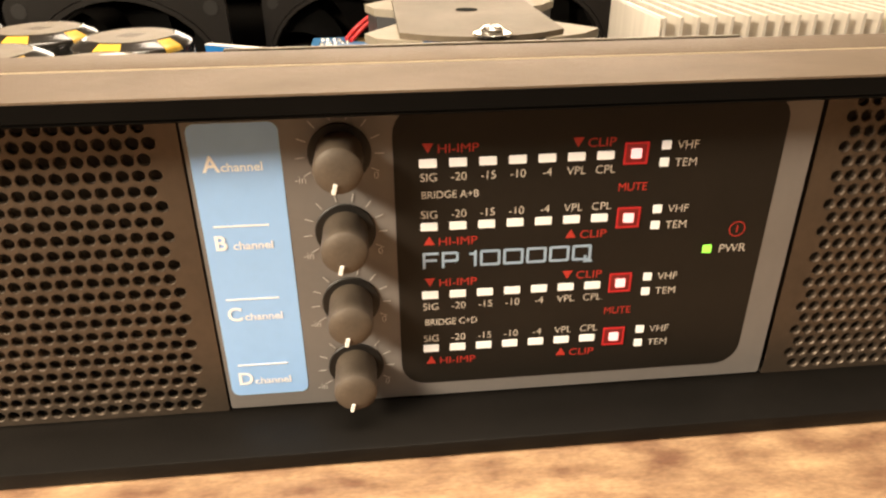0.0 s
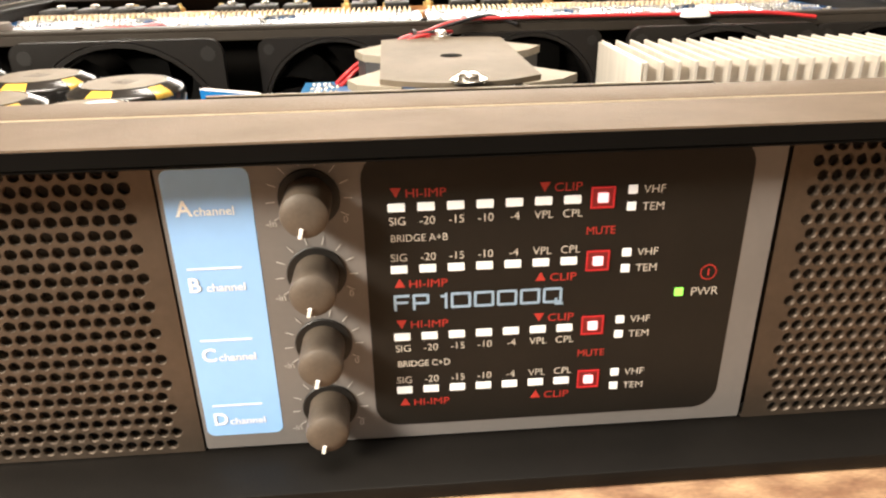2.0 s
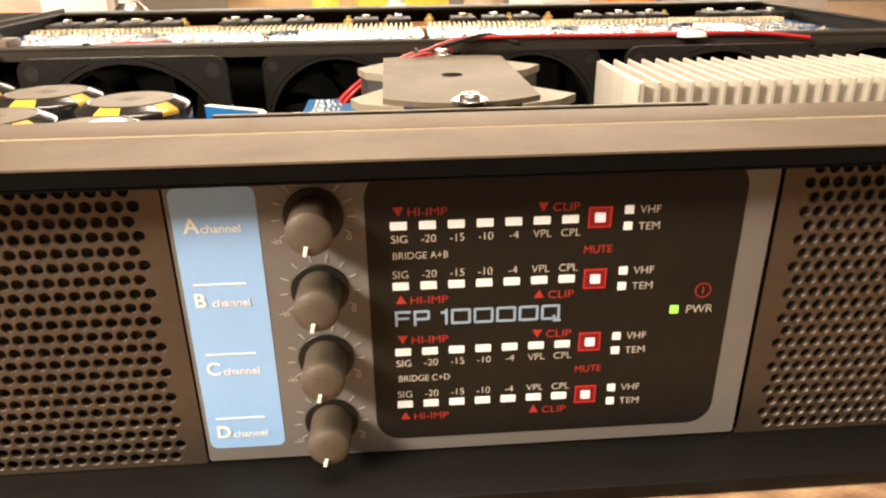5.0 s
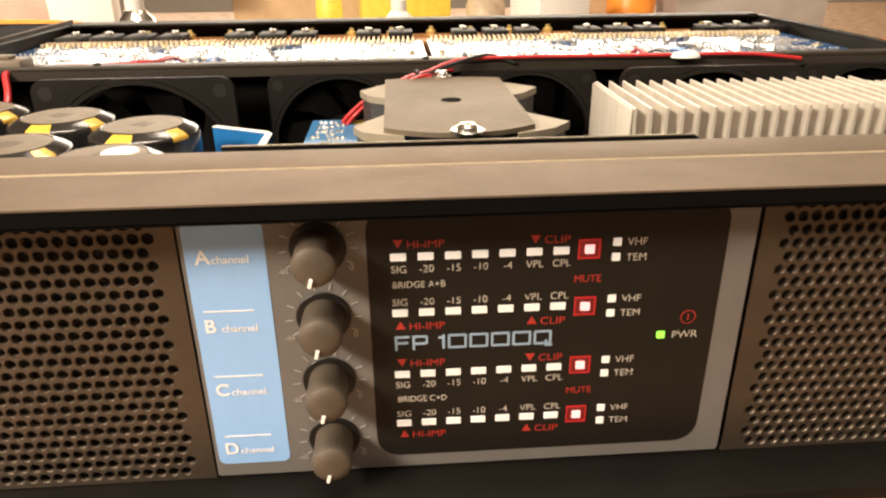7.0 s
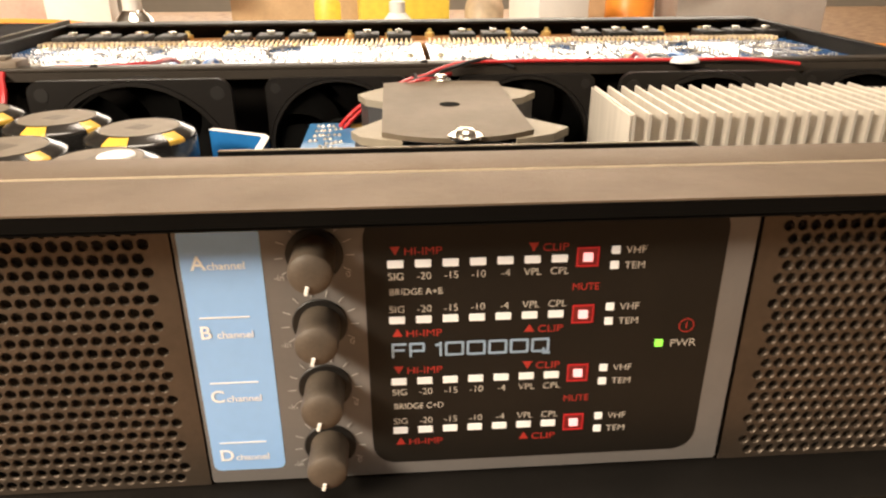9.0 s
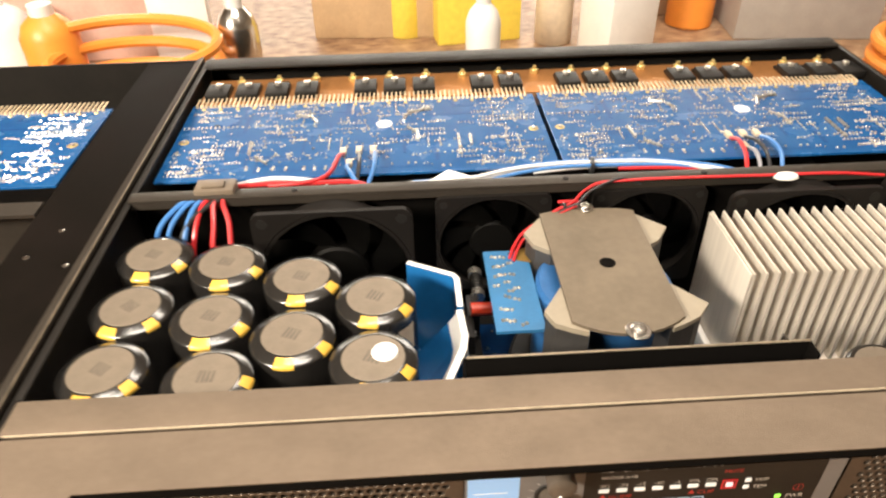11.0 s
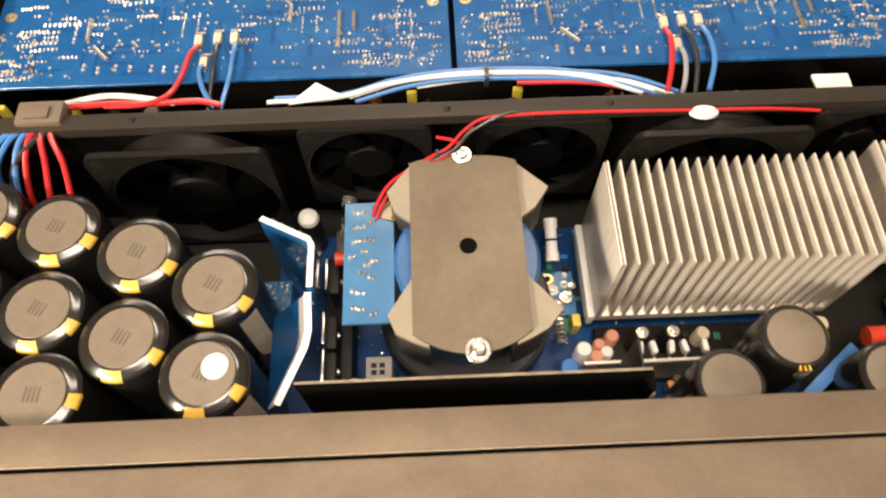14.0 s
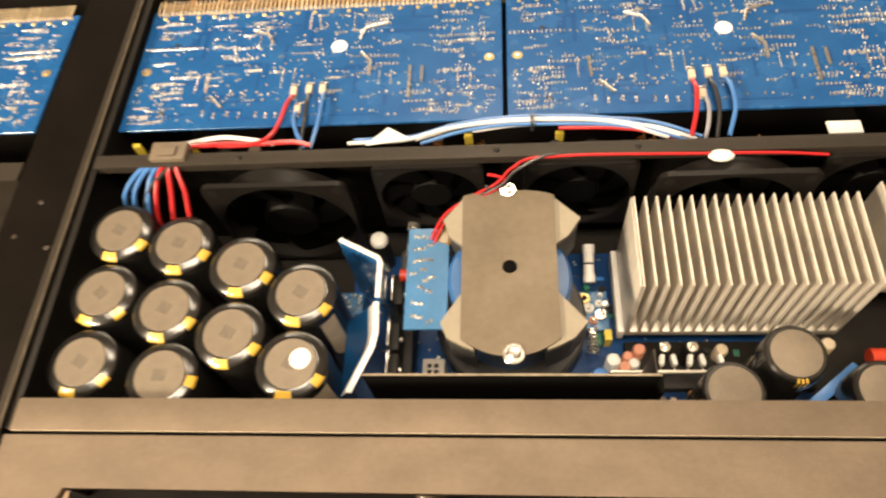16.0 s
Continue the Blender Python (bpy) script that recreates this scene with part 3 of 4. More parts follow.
arc_patch(-112, -84, CAP_YELLOW, "yellow_print")
arc_patch(-42, -22, CAP_YELLOW, "yellow_print")
CANS = ((-176.3, 109.8, 6), (-141, 96.8, 4), (-108.2, 80.8, -2), (-211, 81.5, -12), (-175.8, 73, 3), (-141, 59.7, 2), (-108.3, 44.3, 2), (-211.4, 45.3, -3), (-170.3, 38.6, 22))
for x, y, turn in CANS:
    can = again(cap, x, y, 2.3, 0, 0, turn)
    if x > -120:
        # the two outer cans turn a tan stripe to the sheet
        bm, rows = B(), []
        for q in range(13):
            z = 30 + 42 * q / 12
            half = 15 * min(1.0, math.sqrt(max(0.0, 1 - ((38 - z) / 8.2) ** 2))) if z < 38 else 15
            rows.append([bm.verts.new((17.42 * math.cos(radians(-40 + half * (k / 3 - 1))), 17.42 * math.sin(radians(-40 + half * (k / 3 - 1))), z)) for k in range(7)])
        for lo, hi in zip(rows, rows[1:]):
            for k in range(6):
                bm.faces.new((lo[k], lo[k + 1], hi[k + 1], hi[k]))
        part("tan_stripe", bm, CREAM, can, "tan stripe down the sleeve")
part("glue_spot", lathe(B(), [(5.2, 0), (4.9, 0.5), (2.5, 0.9), (0.4, 1.0)], seg=24), NYLON, amp, "white silicone blob on a capacitor", (-103.8, 46.6, 82.7))

# ---- fans ----
def fan(size, depth, x, y, label):
    h = size / 2
    ring_n, rad = 32, h * 0.94
    outer = rounded(-h, h, -h, h, size * 0.07, 7)
    inner = [(rad * math.cos(2 * math.pi * i / ring_n), rad * math.sin(2 * math.pi * i / ring_n)) for i in range(ring_n)]

    def flange(y0, y1):
        bm = B()
        lv = [([bm.verts.new((p[0], yy, p[1])) for p in outer], [bm.verts.new((p[0] * 1.06, yy, p[1] * 1.06)) for p in inner]) for yy in (y0, y1)]
        for o, n_ in lv:
            for i in range(ring_n):
                bm.faces.new((o[i], o[(i + 1) % ring_n], n_[(i + 1) % ring_n], n_[i]))
        for i in range(ring_n):
            j = (i + 1) % ring_n
            for k in (0, 1):
                bm.faces.new((lv[0][k][i], lv[0][k][j], lv[1][k][j], lv[1][k][i]))
        return bm
    bm = B()
    lo = [[bm.verts.new((p[0] * k, yy, p[1] * k)) for p in inner] for k, yy in ((1.0, 0), (1.0, depth), (1.05, depth), (1.05, 0))]
    for a, b in zip(lo, lo[1:] + lo[:1]):
        for i in range(ring_n):
            bm.faces.new((a[i], a[(i + 1) % ring_n], b[(i + 1) % ring_n], b[i]))
    body = part("cooling_fan", bm, PLASTIC, amp, label, (x, y, 87.0 - h if size > 70 else 85.0 - h))
    part("flange", flange(0, 3), PLASTIC, body)
    part("hub", lathe(B(), [(size * 0.2, -depth + 2), (size * 0.2, -4), (size * 0.185, -2.6), (size * 0.06, -2.2)], axis="y", seg=28), BLADE, body)
    for i in range(7):
        bm = B()
        g = []
        for s in range(5):
            rr = size * 0.2 + (rad - 1.5 - size * 0.2) * s / 4
            row = []
            for q in range(4):
                a = 2 * math.pi * i / 7 + 0.62 * (q / 3 - 0.5) + 0.12 * s
                row.append(bm.verts.new((rr * math.cos(a), 4 + (depth - 9) * q / 3, rr * math.sin(a))))
            g.append(row)
        for a, b in zip(g, g[1:]):
            for q in range(3):
                bm.faces.new((a[q], a[q + 1], b[q + 1], b[q]))
        bmesh.ops.solidify(bm, geom=bm.faces[:], thickness=1.0)
        part("blade", bm, BLADE, body)
    hole = part("screw_hole", cyl(B(), (0, 0, 0), size * 0.035, size * 0.035, 0.3, "y", 14), KNOB_DARK, body, loc=(-h * 0.86, -0.15, h * 0.86))
    again(hole, h * 0.86, -0.15, h * 0.86)
    return body


big = fan(80, 13, -131, 140, "black plastic square cooling fan")
again(big, 109.5, 140.5, 47.0)
small = fan(60, 7.5, -49.3, 151, "smaller black plastic cooling fan")
again(small, 31.8, 151, 55.0)
again(small, 185.0, 151, 55.0)

# ---- transformer with its clamp ----
tr = part("transformer", lathe(B(), [(41, 2.4), (41.5, 4), (41.5, 24), (40, 25.5)], (-6, 91, 0), 48), FERRITE, amp, "pot-core transformer under a bent steel clamp")
part("winding", lathe(B(), [(30, 25.6), (30.5, 30), (30.5, 74), (29, 76)], (-6.5, 91, 0), 48), TAPE_BLUE, tr, "blue taped winding")
bm = B()
y0, y1, w0, w1 = 46.5, 135.0, -29.4, 16.3
out = []
for i in range(13):
    t = i / 12
    x = w0 + (w1 - w0) * t
    out.append((x, y0 + 8.5 * (abs(2 * t - 1) ** 2.2)))
for i in range(13):
    t = 1 - i / 12
    x = w0 + (w1 - w0) * t
    out.append((x, y1 - 3.0 * (abs(2 * t - 1) ** 3)))
prism(bm, out, 84.4, 85.9)
part("clamp_plate", bm, BRACKET, tr, "grey-brown bent steel clamp plate")
part("clamp_hole", lathe(B(), [(3.6, 0), (3.6, 0.12)], (-6.3, 91.4, 85.9), 24), VOID, tr)
# corners of the ferrite core that stand out under the plate
for sx, bx, tipx in ((-1, w0, -39.0), (1, w1, 29.0)):
    for ya, yb, yt in ((50.0, 78.5, 63.5), (104.5, 131.5, 119.0)):
        front = ya < 80
        mid = bx + sx * 6.5
        corner = [(bx - sx * 6, ya), (bx - sx * 6, yb), (bx, yb), (tipx, yt), (mid, ya + 6 if front else ya + 5), (bx, ya + 2.5 if front else ya)]
        part("core_corner", prism(B(), corner, 81.8, 84.3), BRACKET_EDGE, tr, "pale corner of the clamp under its plate", smooth=0)
        inner = [(x * 0.97 - 0.2, y * 0.97 + 2.7) for x, y in corner]
        part("core_body", prism(B(), inner, 56.0, 81.7), FERRITE, tr, smooth=0)


def bolt(x, y, z, r, parent, name="bolt"):
    w = part(name, lathe(B(), [(r, 0), (r, 0.7), (r * 0.95, 0.9)], seg=28), CHROME, parent, "zinc plated bolt with washer", (x, y, z))
    part("bolt_head", lathe(B(), [(r * 0.62, 0.9), (r * 0.62, 1.8), (r * 0.45, 2.5), (r * 0.2, 2.6), (r * 0.18, 1.9)], seg=20), CHROME, w)
    return w


bolt(-5.2, 47.2, 85.9, 5.0, amp)
bolt(-6.6, 135.0, 86.0, 4.2, amp)

# ---- heatsinks ----
def heatsink(x0, n, pitch, y0, y1, z0, z1, label):
    base = part("heatsink", box(B(), x0 - 0.9, x0 + pitch * (n - 1) + 1, y0, y1, z0, z0 + 6, 0.4), HEATSINK, amp, label)
    bm = B()
    # a fin tapers from root to tip
    prism(bm, [(-0.85, z0 + 6.02), (0.85, z0 + 6.02), (0.48, z1 - 0.3), (0.22, z1), (-0.22, z1), (-0.48, z1 - 0.3)], y0, y1, "y")
    fin = part("fin", bm, HEATSINK, base, loc=(x0, 0, 0))
    for i in range(1, n):
        again(fin, x0 + pitch * i, 0, 0)
    return base


hs = heatsink(56.2, 20, 5.63, 81.2, 131.2, 22.4, 83.6, "bare aluminium finned heatsink")
part("base_flange", box(B(), 51.2, 54.4, 81.4, 131, 17.6, 27.4, 0.3), WHITE_EDGE, hs, "bright white heatsink base edge")
part("side_plate", box(B(), 54.5, 55.15, 81.4, 131, 22.6, 83.2, 0.2), HEATSINK, hs)
heatsink(177.5, 12, 3.3, 100.0, 139.0, 34.0, 80.0, "bare aluminium finned heatsink with finer fins")

# ---- bent white sheet between capacitors and transformer ----
def sheet(pts, z0, z1, t=2.4):
    bm = B()
    L_, R_ = [], []
    for i, p in enumerate(pts):
        a, b = Vector(pts[max(i - 1, 0)]), Vector(pts[min(i + 1, len(pts) - 1)])
        d = (b - a).normalized()
        nrm = Vector((-d.y, d.x)) * t / 2
        L_.append(Vector(p) + nrm), R_.append(Vector(p) - nrm)
    prism(bm, [(v.x, v.y) for v in L_] + [(v.x, v.y) for v in reversed(R_)], z0, z1)
    return bm


BACK_RUN = [(-94.5, 115.5), (-73.5, 104.5), (-72, 101.5), (-72, 82)]
s = part("heat_spreader_sheet", sheet(BACK_RUN, 4, 72.7), BLUE_FACE, amp, "bent aluminium sheet behind glossy blue film", smooth=0)
part("cut_edge", sheet(BACK_RUN, 72.72, 73.0, 2.6), WHITE_EDGE, s, "white cut edge", smooth=0)
# the front sheet carries a sloping bright flange along its top
FRONT_RUN = [(-72.5, 79.5), (-71.4, 63), (-72.6, 56), (-82, 33.5)]
bm = B()
top_row = [bm.verts.new((x - 5.0, y, 66.0)) for x, y in FRONT_RUN]
low_row = [bm.verts.new((-92.0 + 0.1 * a, y, 48.0)) for a, (x, y) in enumerate(FRONT_RUN)]
for a in range(3):
    bm.faces.new((top_row[a], top_row[a + 1], low_row[a + 1], low_row[a]))
bmesh.ops.solidify(bm, geom=bm.faces[:], thickness=1.6)
s = part("heat_spreader_sheet", bm, BLUE_FACE, amp, "sloping glossy blue sheet with a bright top flange", smooth=0)
bm = B()
up = [bm.verts.new((x - 0.6, y, 72.6)) for x, y in FRONT_RUN]
dn = [bm.verts.new((x - 5.0, y, 66.0)) for x, y in FRONT_RUN]
for a in range(3):
    bm.faces.new((up[a], up[a + 1], dn[a + 1], dn[a]))
bmesh.ops.solidify(bm, geom=bm.faces[:], thickness=1.4)
part("sloping_flange", bm, WHITE_SHEET, s, "bright milled aluminium flange", smooth=0)
part("cut_edge", sheet(FRONT_RUN, 72.7, 73.2, 2.8), WHITE_EDGE, s, "white cut edge", smooth=0)
part("flange_hole", cyl(B(), (-73.7, 78.0, 71.2), 0.8, 0.8, 1.2, "x", 12), KNOB_DARK, s)

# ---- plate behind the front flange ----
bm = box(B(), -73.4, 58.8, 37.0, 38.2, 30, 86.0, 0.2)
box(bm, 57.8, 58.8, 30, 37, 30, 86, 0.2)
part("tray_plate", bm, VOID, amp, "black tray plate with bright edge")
part("tray_edge", box(B(), -73.2, 58.6, 37.1, 38.1, 86.02, 86.3), WORN, amp)

# ---- circuit boards ----
rng = random.Random(7)


def dome(verts, faces, x, y, z, rx, ry, h):
    k = len(verts)
    for i in range(6):
        a = math.pi / 3 * i
        verts.append((x + rx * math.cos(a), y + ry * math.sin(a), z))
    for i in range(6):
        a = math.pi / 3 * i
        verts.append((x + 0.55 * rx * math.cos(a), y + 0.55 * ry * math.sin(a), z + h * 0.8))
    verts.append((x, y, z + h))
    for i in range(6):
        j = (i + 1) % 6
        faces.append((k + i, k + j, k + 6 + j, k + 6 + i))
        faces.append((k + 6 + i, k + 6 + j, k + 12))


def solder(name, verts, faces, mat, parent, label):
    me = bpy.data.meshes.new(name)
    me.from_pydata([tuple(c * 0.001 for c in v) for v in verts], [], faces)
    me.materials.append(mat)
    ob = new(name, me)
    ob.parent = parent
    return tagged(ob, label, kind="stuff")


BX, BZ = -230.0, 81.6   # left edge and top face of the first board
board = part("circuit_board", box(B(), 0, 221.5, 185, 281, -1.6, 0, 0.2, 1), PCB_BLUE, amp, "blue amplifier circuit board, solder side up", (BX, 0, BZ))
V, F = [], []
PIN_ROWS = ((-228, 248, -196, 248, 13), (-169, 236, -156, 238, 6), (-171, 245, -157, 247, 6), (-206, 224, -189, 224, 8), (-45, 249, -21, 250, 12),
            (-45, 244, -22, 245, 12), (-45, 222, -25, 222, 9), (-86, 236, -70, 235, 8), (-82, 229, -70, 229, 6), (-79, 245, -69, 246, 6),
            (-59, 193, -49, 194, 6), (-126, 273, -126, 261, 5), (-121, 271, -119, 260, 5), (-99, 272, -98, 258, 5))
for xa, ya, xb, yb, n in PIN_ROWS:
    for i in range(n):
        t = i / (n - 1)
        dome(V, F, xa + (xb - xa) * t - BX, ya + (yb - ya) * t, 0.05, 0.75, 1.35, 0.9)
PADS = ((-182, 196), (-175, 194), (-167, 195), (-160, 194), (-150, 194), (-144, 193), (-138, 193))
for x, y in PADS:
    for d in (-1.3, 1.3):
        dome(V, F, x - BX, y + d, 0.05, 1.0, 1.0, 0.9)
# sockets: two facing rows of pins, and pairs of part legs
pins = random.Random(41)
SOCKETS = ((10, 262, 8, 0), (44, 266, 6, 0), (40, 212, 7, 1), (52, 240, 5, 0), (92, 214, 7, 1), (96, 240, 8, 0), (132, 236, 6, 0), (140, 262, 7, 0), (150, 214, 5, 1), (166, 200, 7, 0),
           (182, 238, 8, 0), (186, 262, 7, 0), (196, 212, 6, 1), (20, 212, 6, 0), (74, 246, 5, 1), (204, 246, 5, 1))
for x, y, n, upright in SOCKETS:
    for i in range(n):
        for d in (0, 7.0):
            px, py = (x + d, y + 2.3 * i) if upright else (x + 2.3 * i, y + d)
            if py < 274 and px < 217:
                dome(V, F, px, py, 0.05, 0.62 if upright else 0.72, 1.0, 0.75)
for k in range(70):
    x, y, gap = pins.uniform(6, 204), pins.uniform(190, 270), pins.choice((4.0, 6.5, 9.0))
    for d in (0, gap):
        dome(V, F, x + d, y, 0.05, 0.85, 0.85, 0.8)
# loose joints in denser and thinner fields
for x0, x1, y0, y1, n in ((3, 26, 188, 220, 60), (178, 214, 190, 217, 64), (4, 20, 254, 272, 16), (70, 92, 257, 274, 30), (30, 80, 200, 236, 22),
                          (100, 172, 190, 228, 26), (8, 212, 190, 272, 80), (188, 214, 220, 273, 40), (100, 150, 254, 273, 34), (24, 70, 244, 272, 18)):
    for i in range(n):
        a, b = rng.uniform(x0, x1), rng.uniform(y0, y1)
        s = rng.uniform(0.45, 0.95)
        if rng.random() < 0.35:
            for d in range(rng.randint(2, 5)):
                dome(V, F, min(a + d * 2.0, 217), b, 0.05, s * 0.8, s * 1.3, 0.8)
        else:
            dome(V, F, a, b, 0.05, s, s, 0.8)
solder("solder_joints", V, F, SOLDER, board, "shiny solder joints")
# copper tracks, a shade darker, slightly raised
bm = B()
for i in range(60):
    a, b = rng.uniform(4, 200), rng.uniform(188, 273)
    ln, wd = rng.uniform(5, 30), rng.uniform(0.8, 2.6)
    if rng.random() < 0.5:
        box(bm, a, min(a + ln, 217), b, b + wd, 0.004 * (i + 1) * 0.2, 0.02 + 0.004 * (i + 1) * 0.5)
    else:
        box(bm, a, a + wd, b, min(b + ln, 277), 0.004 * (i + 1) * 0.2, 0.02 + 0.004 * (i + 1) * 0.5)
tagged(part("copper_pattern", bm, PCB_TRACK, board, smooth=0), kind="stuff")
JUMPERS = (((-94, 249), (-91, 258), (-77, 262)), ((-161, 260), (-151, 256), (-147, 248)), ((-92, 238), (-86, 231), (-86, 220)), ((-62, 226), (-62, 202)),
           ((-55, 225), (-55, 213)), ((-184, 226), (-183, 212)), ((-179, 208), (-171, 199)))
for run in JUMPERS:
    part("jumper", tube(B(), [(x - BX, y, 0.9) for x, y in run], 0.95, 6, 0), SOLDER, board, "tinned wire jumper")
for x, y in ((-224, 230), (-16, 231)):
    r = part("gold_pad", lathe(B(), [(3.0, 0.02), (2.9, 0.25), (1.5, 0.3)], (x - BX, y, 0), 20), GOLD, board, "gold ring pad with screw")
    part("pad_screw", lathe(B(), [(1.5, 0.3), (1.4, 1.2), (0.5, 1.4)], (x - BX, y, 0), 14), SOLDER, r)
part("white_disc", lathe(B(), [(5.0, 0.05), (4.8, 0.5), (2, 0.7)], (-106 - BX, 244.5, 0), 28), NYLON, board, "round white nylon plug")
for x, y in ((-207, 197), (-209, 251)):
    part("drill_hole", lathe(B(), [(1.7, 0.02), (1.7, 0.1)], (x - BX, y, 0), 16), KNOB_DARK, board)
for x, y in ((-129, 210), (-120, 211), (-112, 211), (-125, 196)):
    sp = part("spade_terminal", box(B(), x - BX - 1.8, x - BX + 1.8, y - 4, y + 2, 0.1, 2.6, 0.4), CREAM, board, "tinned spade terminal")
    part("terminal_joint", box(B(), x - BX - 2.4, x - BX + 2.4, y + 4, y + 5.2, 0.1, 1.0, 0.3), SOLDER, sp)
# row of transistor legs along the back edge, in tan solder
LEAD = material("tinned_copper_leads", (0.80, 0.64, 0.42), 0.40, 0.3, 0.15, 200, by_object=0.2)
bm = lathe(B(), [(1.3, 0.05), (1.0, 1.0), (0.5, 1.8)], (0, 278.3, 0), 8)
prism(bm, [(278.5, 0.7), (288.5, 0.9), (288.5, 1.6), (278.5, 1.4)], -0.5, 0.5, "x")
lead = part("transistor_lead", bm, LEAD, board, loc=(3, 0, 0))
for i in range(1, 74):
    again(lead, 3 + i * 2.92, rng.uniform(-0.4, 0.4), 0)
V, F = [], []
for i in range(20):
    dome(V, F, 8 + i * 10.8, 274.5, 0.05, 1.5, 1.5, 1.0)
solder("lead_joints", V, F, GOLD, board, "brown ringed solder pads")
again(board, BX + 224.2, 1.5, BZ)

# transistors lying on a copper-coloured spreader behind the boards
part("heat_spreader_bar", box(B(), -228, 216, 288, 326, 70, 80, 0.5), COPPER, amp, "copper-coloured heat spreader bar")
tx = part("power_transistor", box(B(), -7.4, 7.4, 289, 308, 80.2, 85.2, 0.6), CHIP, amp, "black power transistor", (-217, 0, 0))
part("tab", box(B(), -7.2, 7.2, 308, 312, 80.2, 82, 0.3), CHIP, tx)
part("clip_screw", lathe(B(), [(2.6, 0), (2.4, 1.5), (0.8, 1.8)], (0, 303, 85.2), 14), SOLDER, tx)
for i in range(1, 23):
    if i not in (4, 8, 11, 15, 19):
        again(tx, -217 + 19.6 * i, 0, 0)
nut = part("spreader_nut", lathe(B(), [(3.2, 0), (3.2, 2.6), (1.6, 3.2), (1.4, 5)], seg=6), GOLD, amp, "brass hexagon nut on the spreader", (-205, 318, 80))
for i in range(1, 17):
    again(nut, -205 + 25.5 * i, 318 + (i % 3), 80)

# ---- small board beside the transformer ----
db = part("driver_board", prism(B(), [(-58, 65), (-37, 65), (-37, 111), (-43, 113), (-43, 121), (-58, 121)], 71.2, 72.8), PCB_BLUE_SMALL, amp, "small blue driver board with solder joints")
V, F = [], []
for x, y in ((-56, 113), (-52, 113), (-56, 106), (-53, 106), (-56, 99), (-53, 99), (-57, 92), (-52, 94), (-49, 100), (-51, 88), (-48, 90), (-53, 84), (-49, 82), (-56, 76),
             (-53, 75), (-56, 69), (-53, 68), (-49, 108), (-48, 66)):
    for d in (-0.9, 0.9):
        dome(V, F, x + d + 2.5, y + 3 + rng.uniform(-0.6, 0.6), 72.82, 0.9, 1.2, 0.8)
solder("board_joints", V, F, SOLDER, db, "shiny solder joints")
part("brown_tape", prism(B(), [(-42.6, 113.4), (-36.6, 111.6), (-31, 116), (-36, 124), (-42.6, 121)], 70.4, 72.4), KAPTON, db, "brown-yellow insulating tape")
part("board_hole", lathe(B(), [(1.4, 72.82), (1.4, 72.9)], (-45, 118.5, 0), 14), KNOB_DARK, db)
part("main_board", box(B(), -100, 152, 40, 140, 6, 7.6), PCB_DARK, amp, "blue power supply board under the parts")


# ---- small parts round the transformer ----
def resistor(x, y, z, ln, r, mat, axis="y", label=""):
    return part("resistor", cyl(B(), (x + 3, y + 2.5, z), r, r, ln, axis, 16), mat, amp, label)


def post(name, x, y, z0, z1, r, mat, label):
    return part(name, lathe(B(), [(r, z0), (r, z1 - r * 0.3), (r * 0.8, z1), (r * 0.2, z1 + 0.05)], (x + 4, y + 4, 0), 18), mat, amp, label)


rs = part("resistor", tube(B(), [(39, 116, 20), (39, 117, 20), (39, 134, 26), (39, 135, 26.4)], 3.0, 18, 0), NYLON, amp, "white ceramic resistor with a dark band")
for t in (0.04, 0.96):
    part("end_bulge", tube(B(), [(39, 116.2 + 17.6 * t - 2.2, 20.2 + 6 * t - 0.7), (39, 116.2 + 17.6 * t + 2.2, 20.2 + 6 * t + 0.7)], 3.5, 18, 0), NYLON, rs)
part("colour_band", tube(B(), [(39, 124.6, 22.8), (39, 125.6, 23.2)], 3.15, 18, 0), CHIP, rs)
# paler daughter board with ringed terminals
sub = part("daughter_board", box(B(), 31, 49, 88, 112, 12.0, 13.4, 0.2, 1), PCB_BLUE_SMALL, amp, "small pale blue board with ringed terminals")
for x, y, rr, mt in ((36, 107, 3.4, GOLD), (44, 104, 2.2, NYLON), (38, 101, 3.0, NYLON), (44.5, 97, 3.6, CHROME), (40, 93.5, 2.4, PINK_CERAMIC), (45, 109, 1.4, NYLON)):
    ring = part("ring_terminal", lathe(B(), [(rr, 13.5), (rr, 15.2), (rr * 0.85, 15.8), (rr * 0.5, 15.8), (rr * 0.45, 14.4)], (x, y, 0), 20), mt, sub)
    part("terminal_core", lathe(B(), [(rr * 0.4, 14.5), (rr * 0.4, 16.6), (rr * 0.2, 17.0)], (x, y, 0), 12), CHIP if mt is GOLD else SOLDER, ring)
part("yellow_edge", box(B(), 28.5, 30.6, 86, 100, 12, 24, 0.4), YELLOW, amp, "yellow tape edge beside the winding")
# coil of silver turns
part("spring_coil", tube(B(), [(38 + 2.4 * math.cos(a * 1.2), 70 + 0.42 * a, 24 + 2.4 * math.sin(a * 1.2)) for a in range(38)], 0.55, 6, 2), SOLDER, amp, "tinned wire coil")
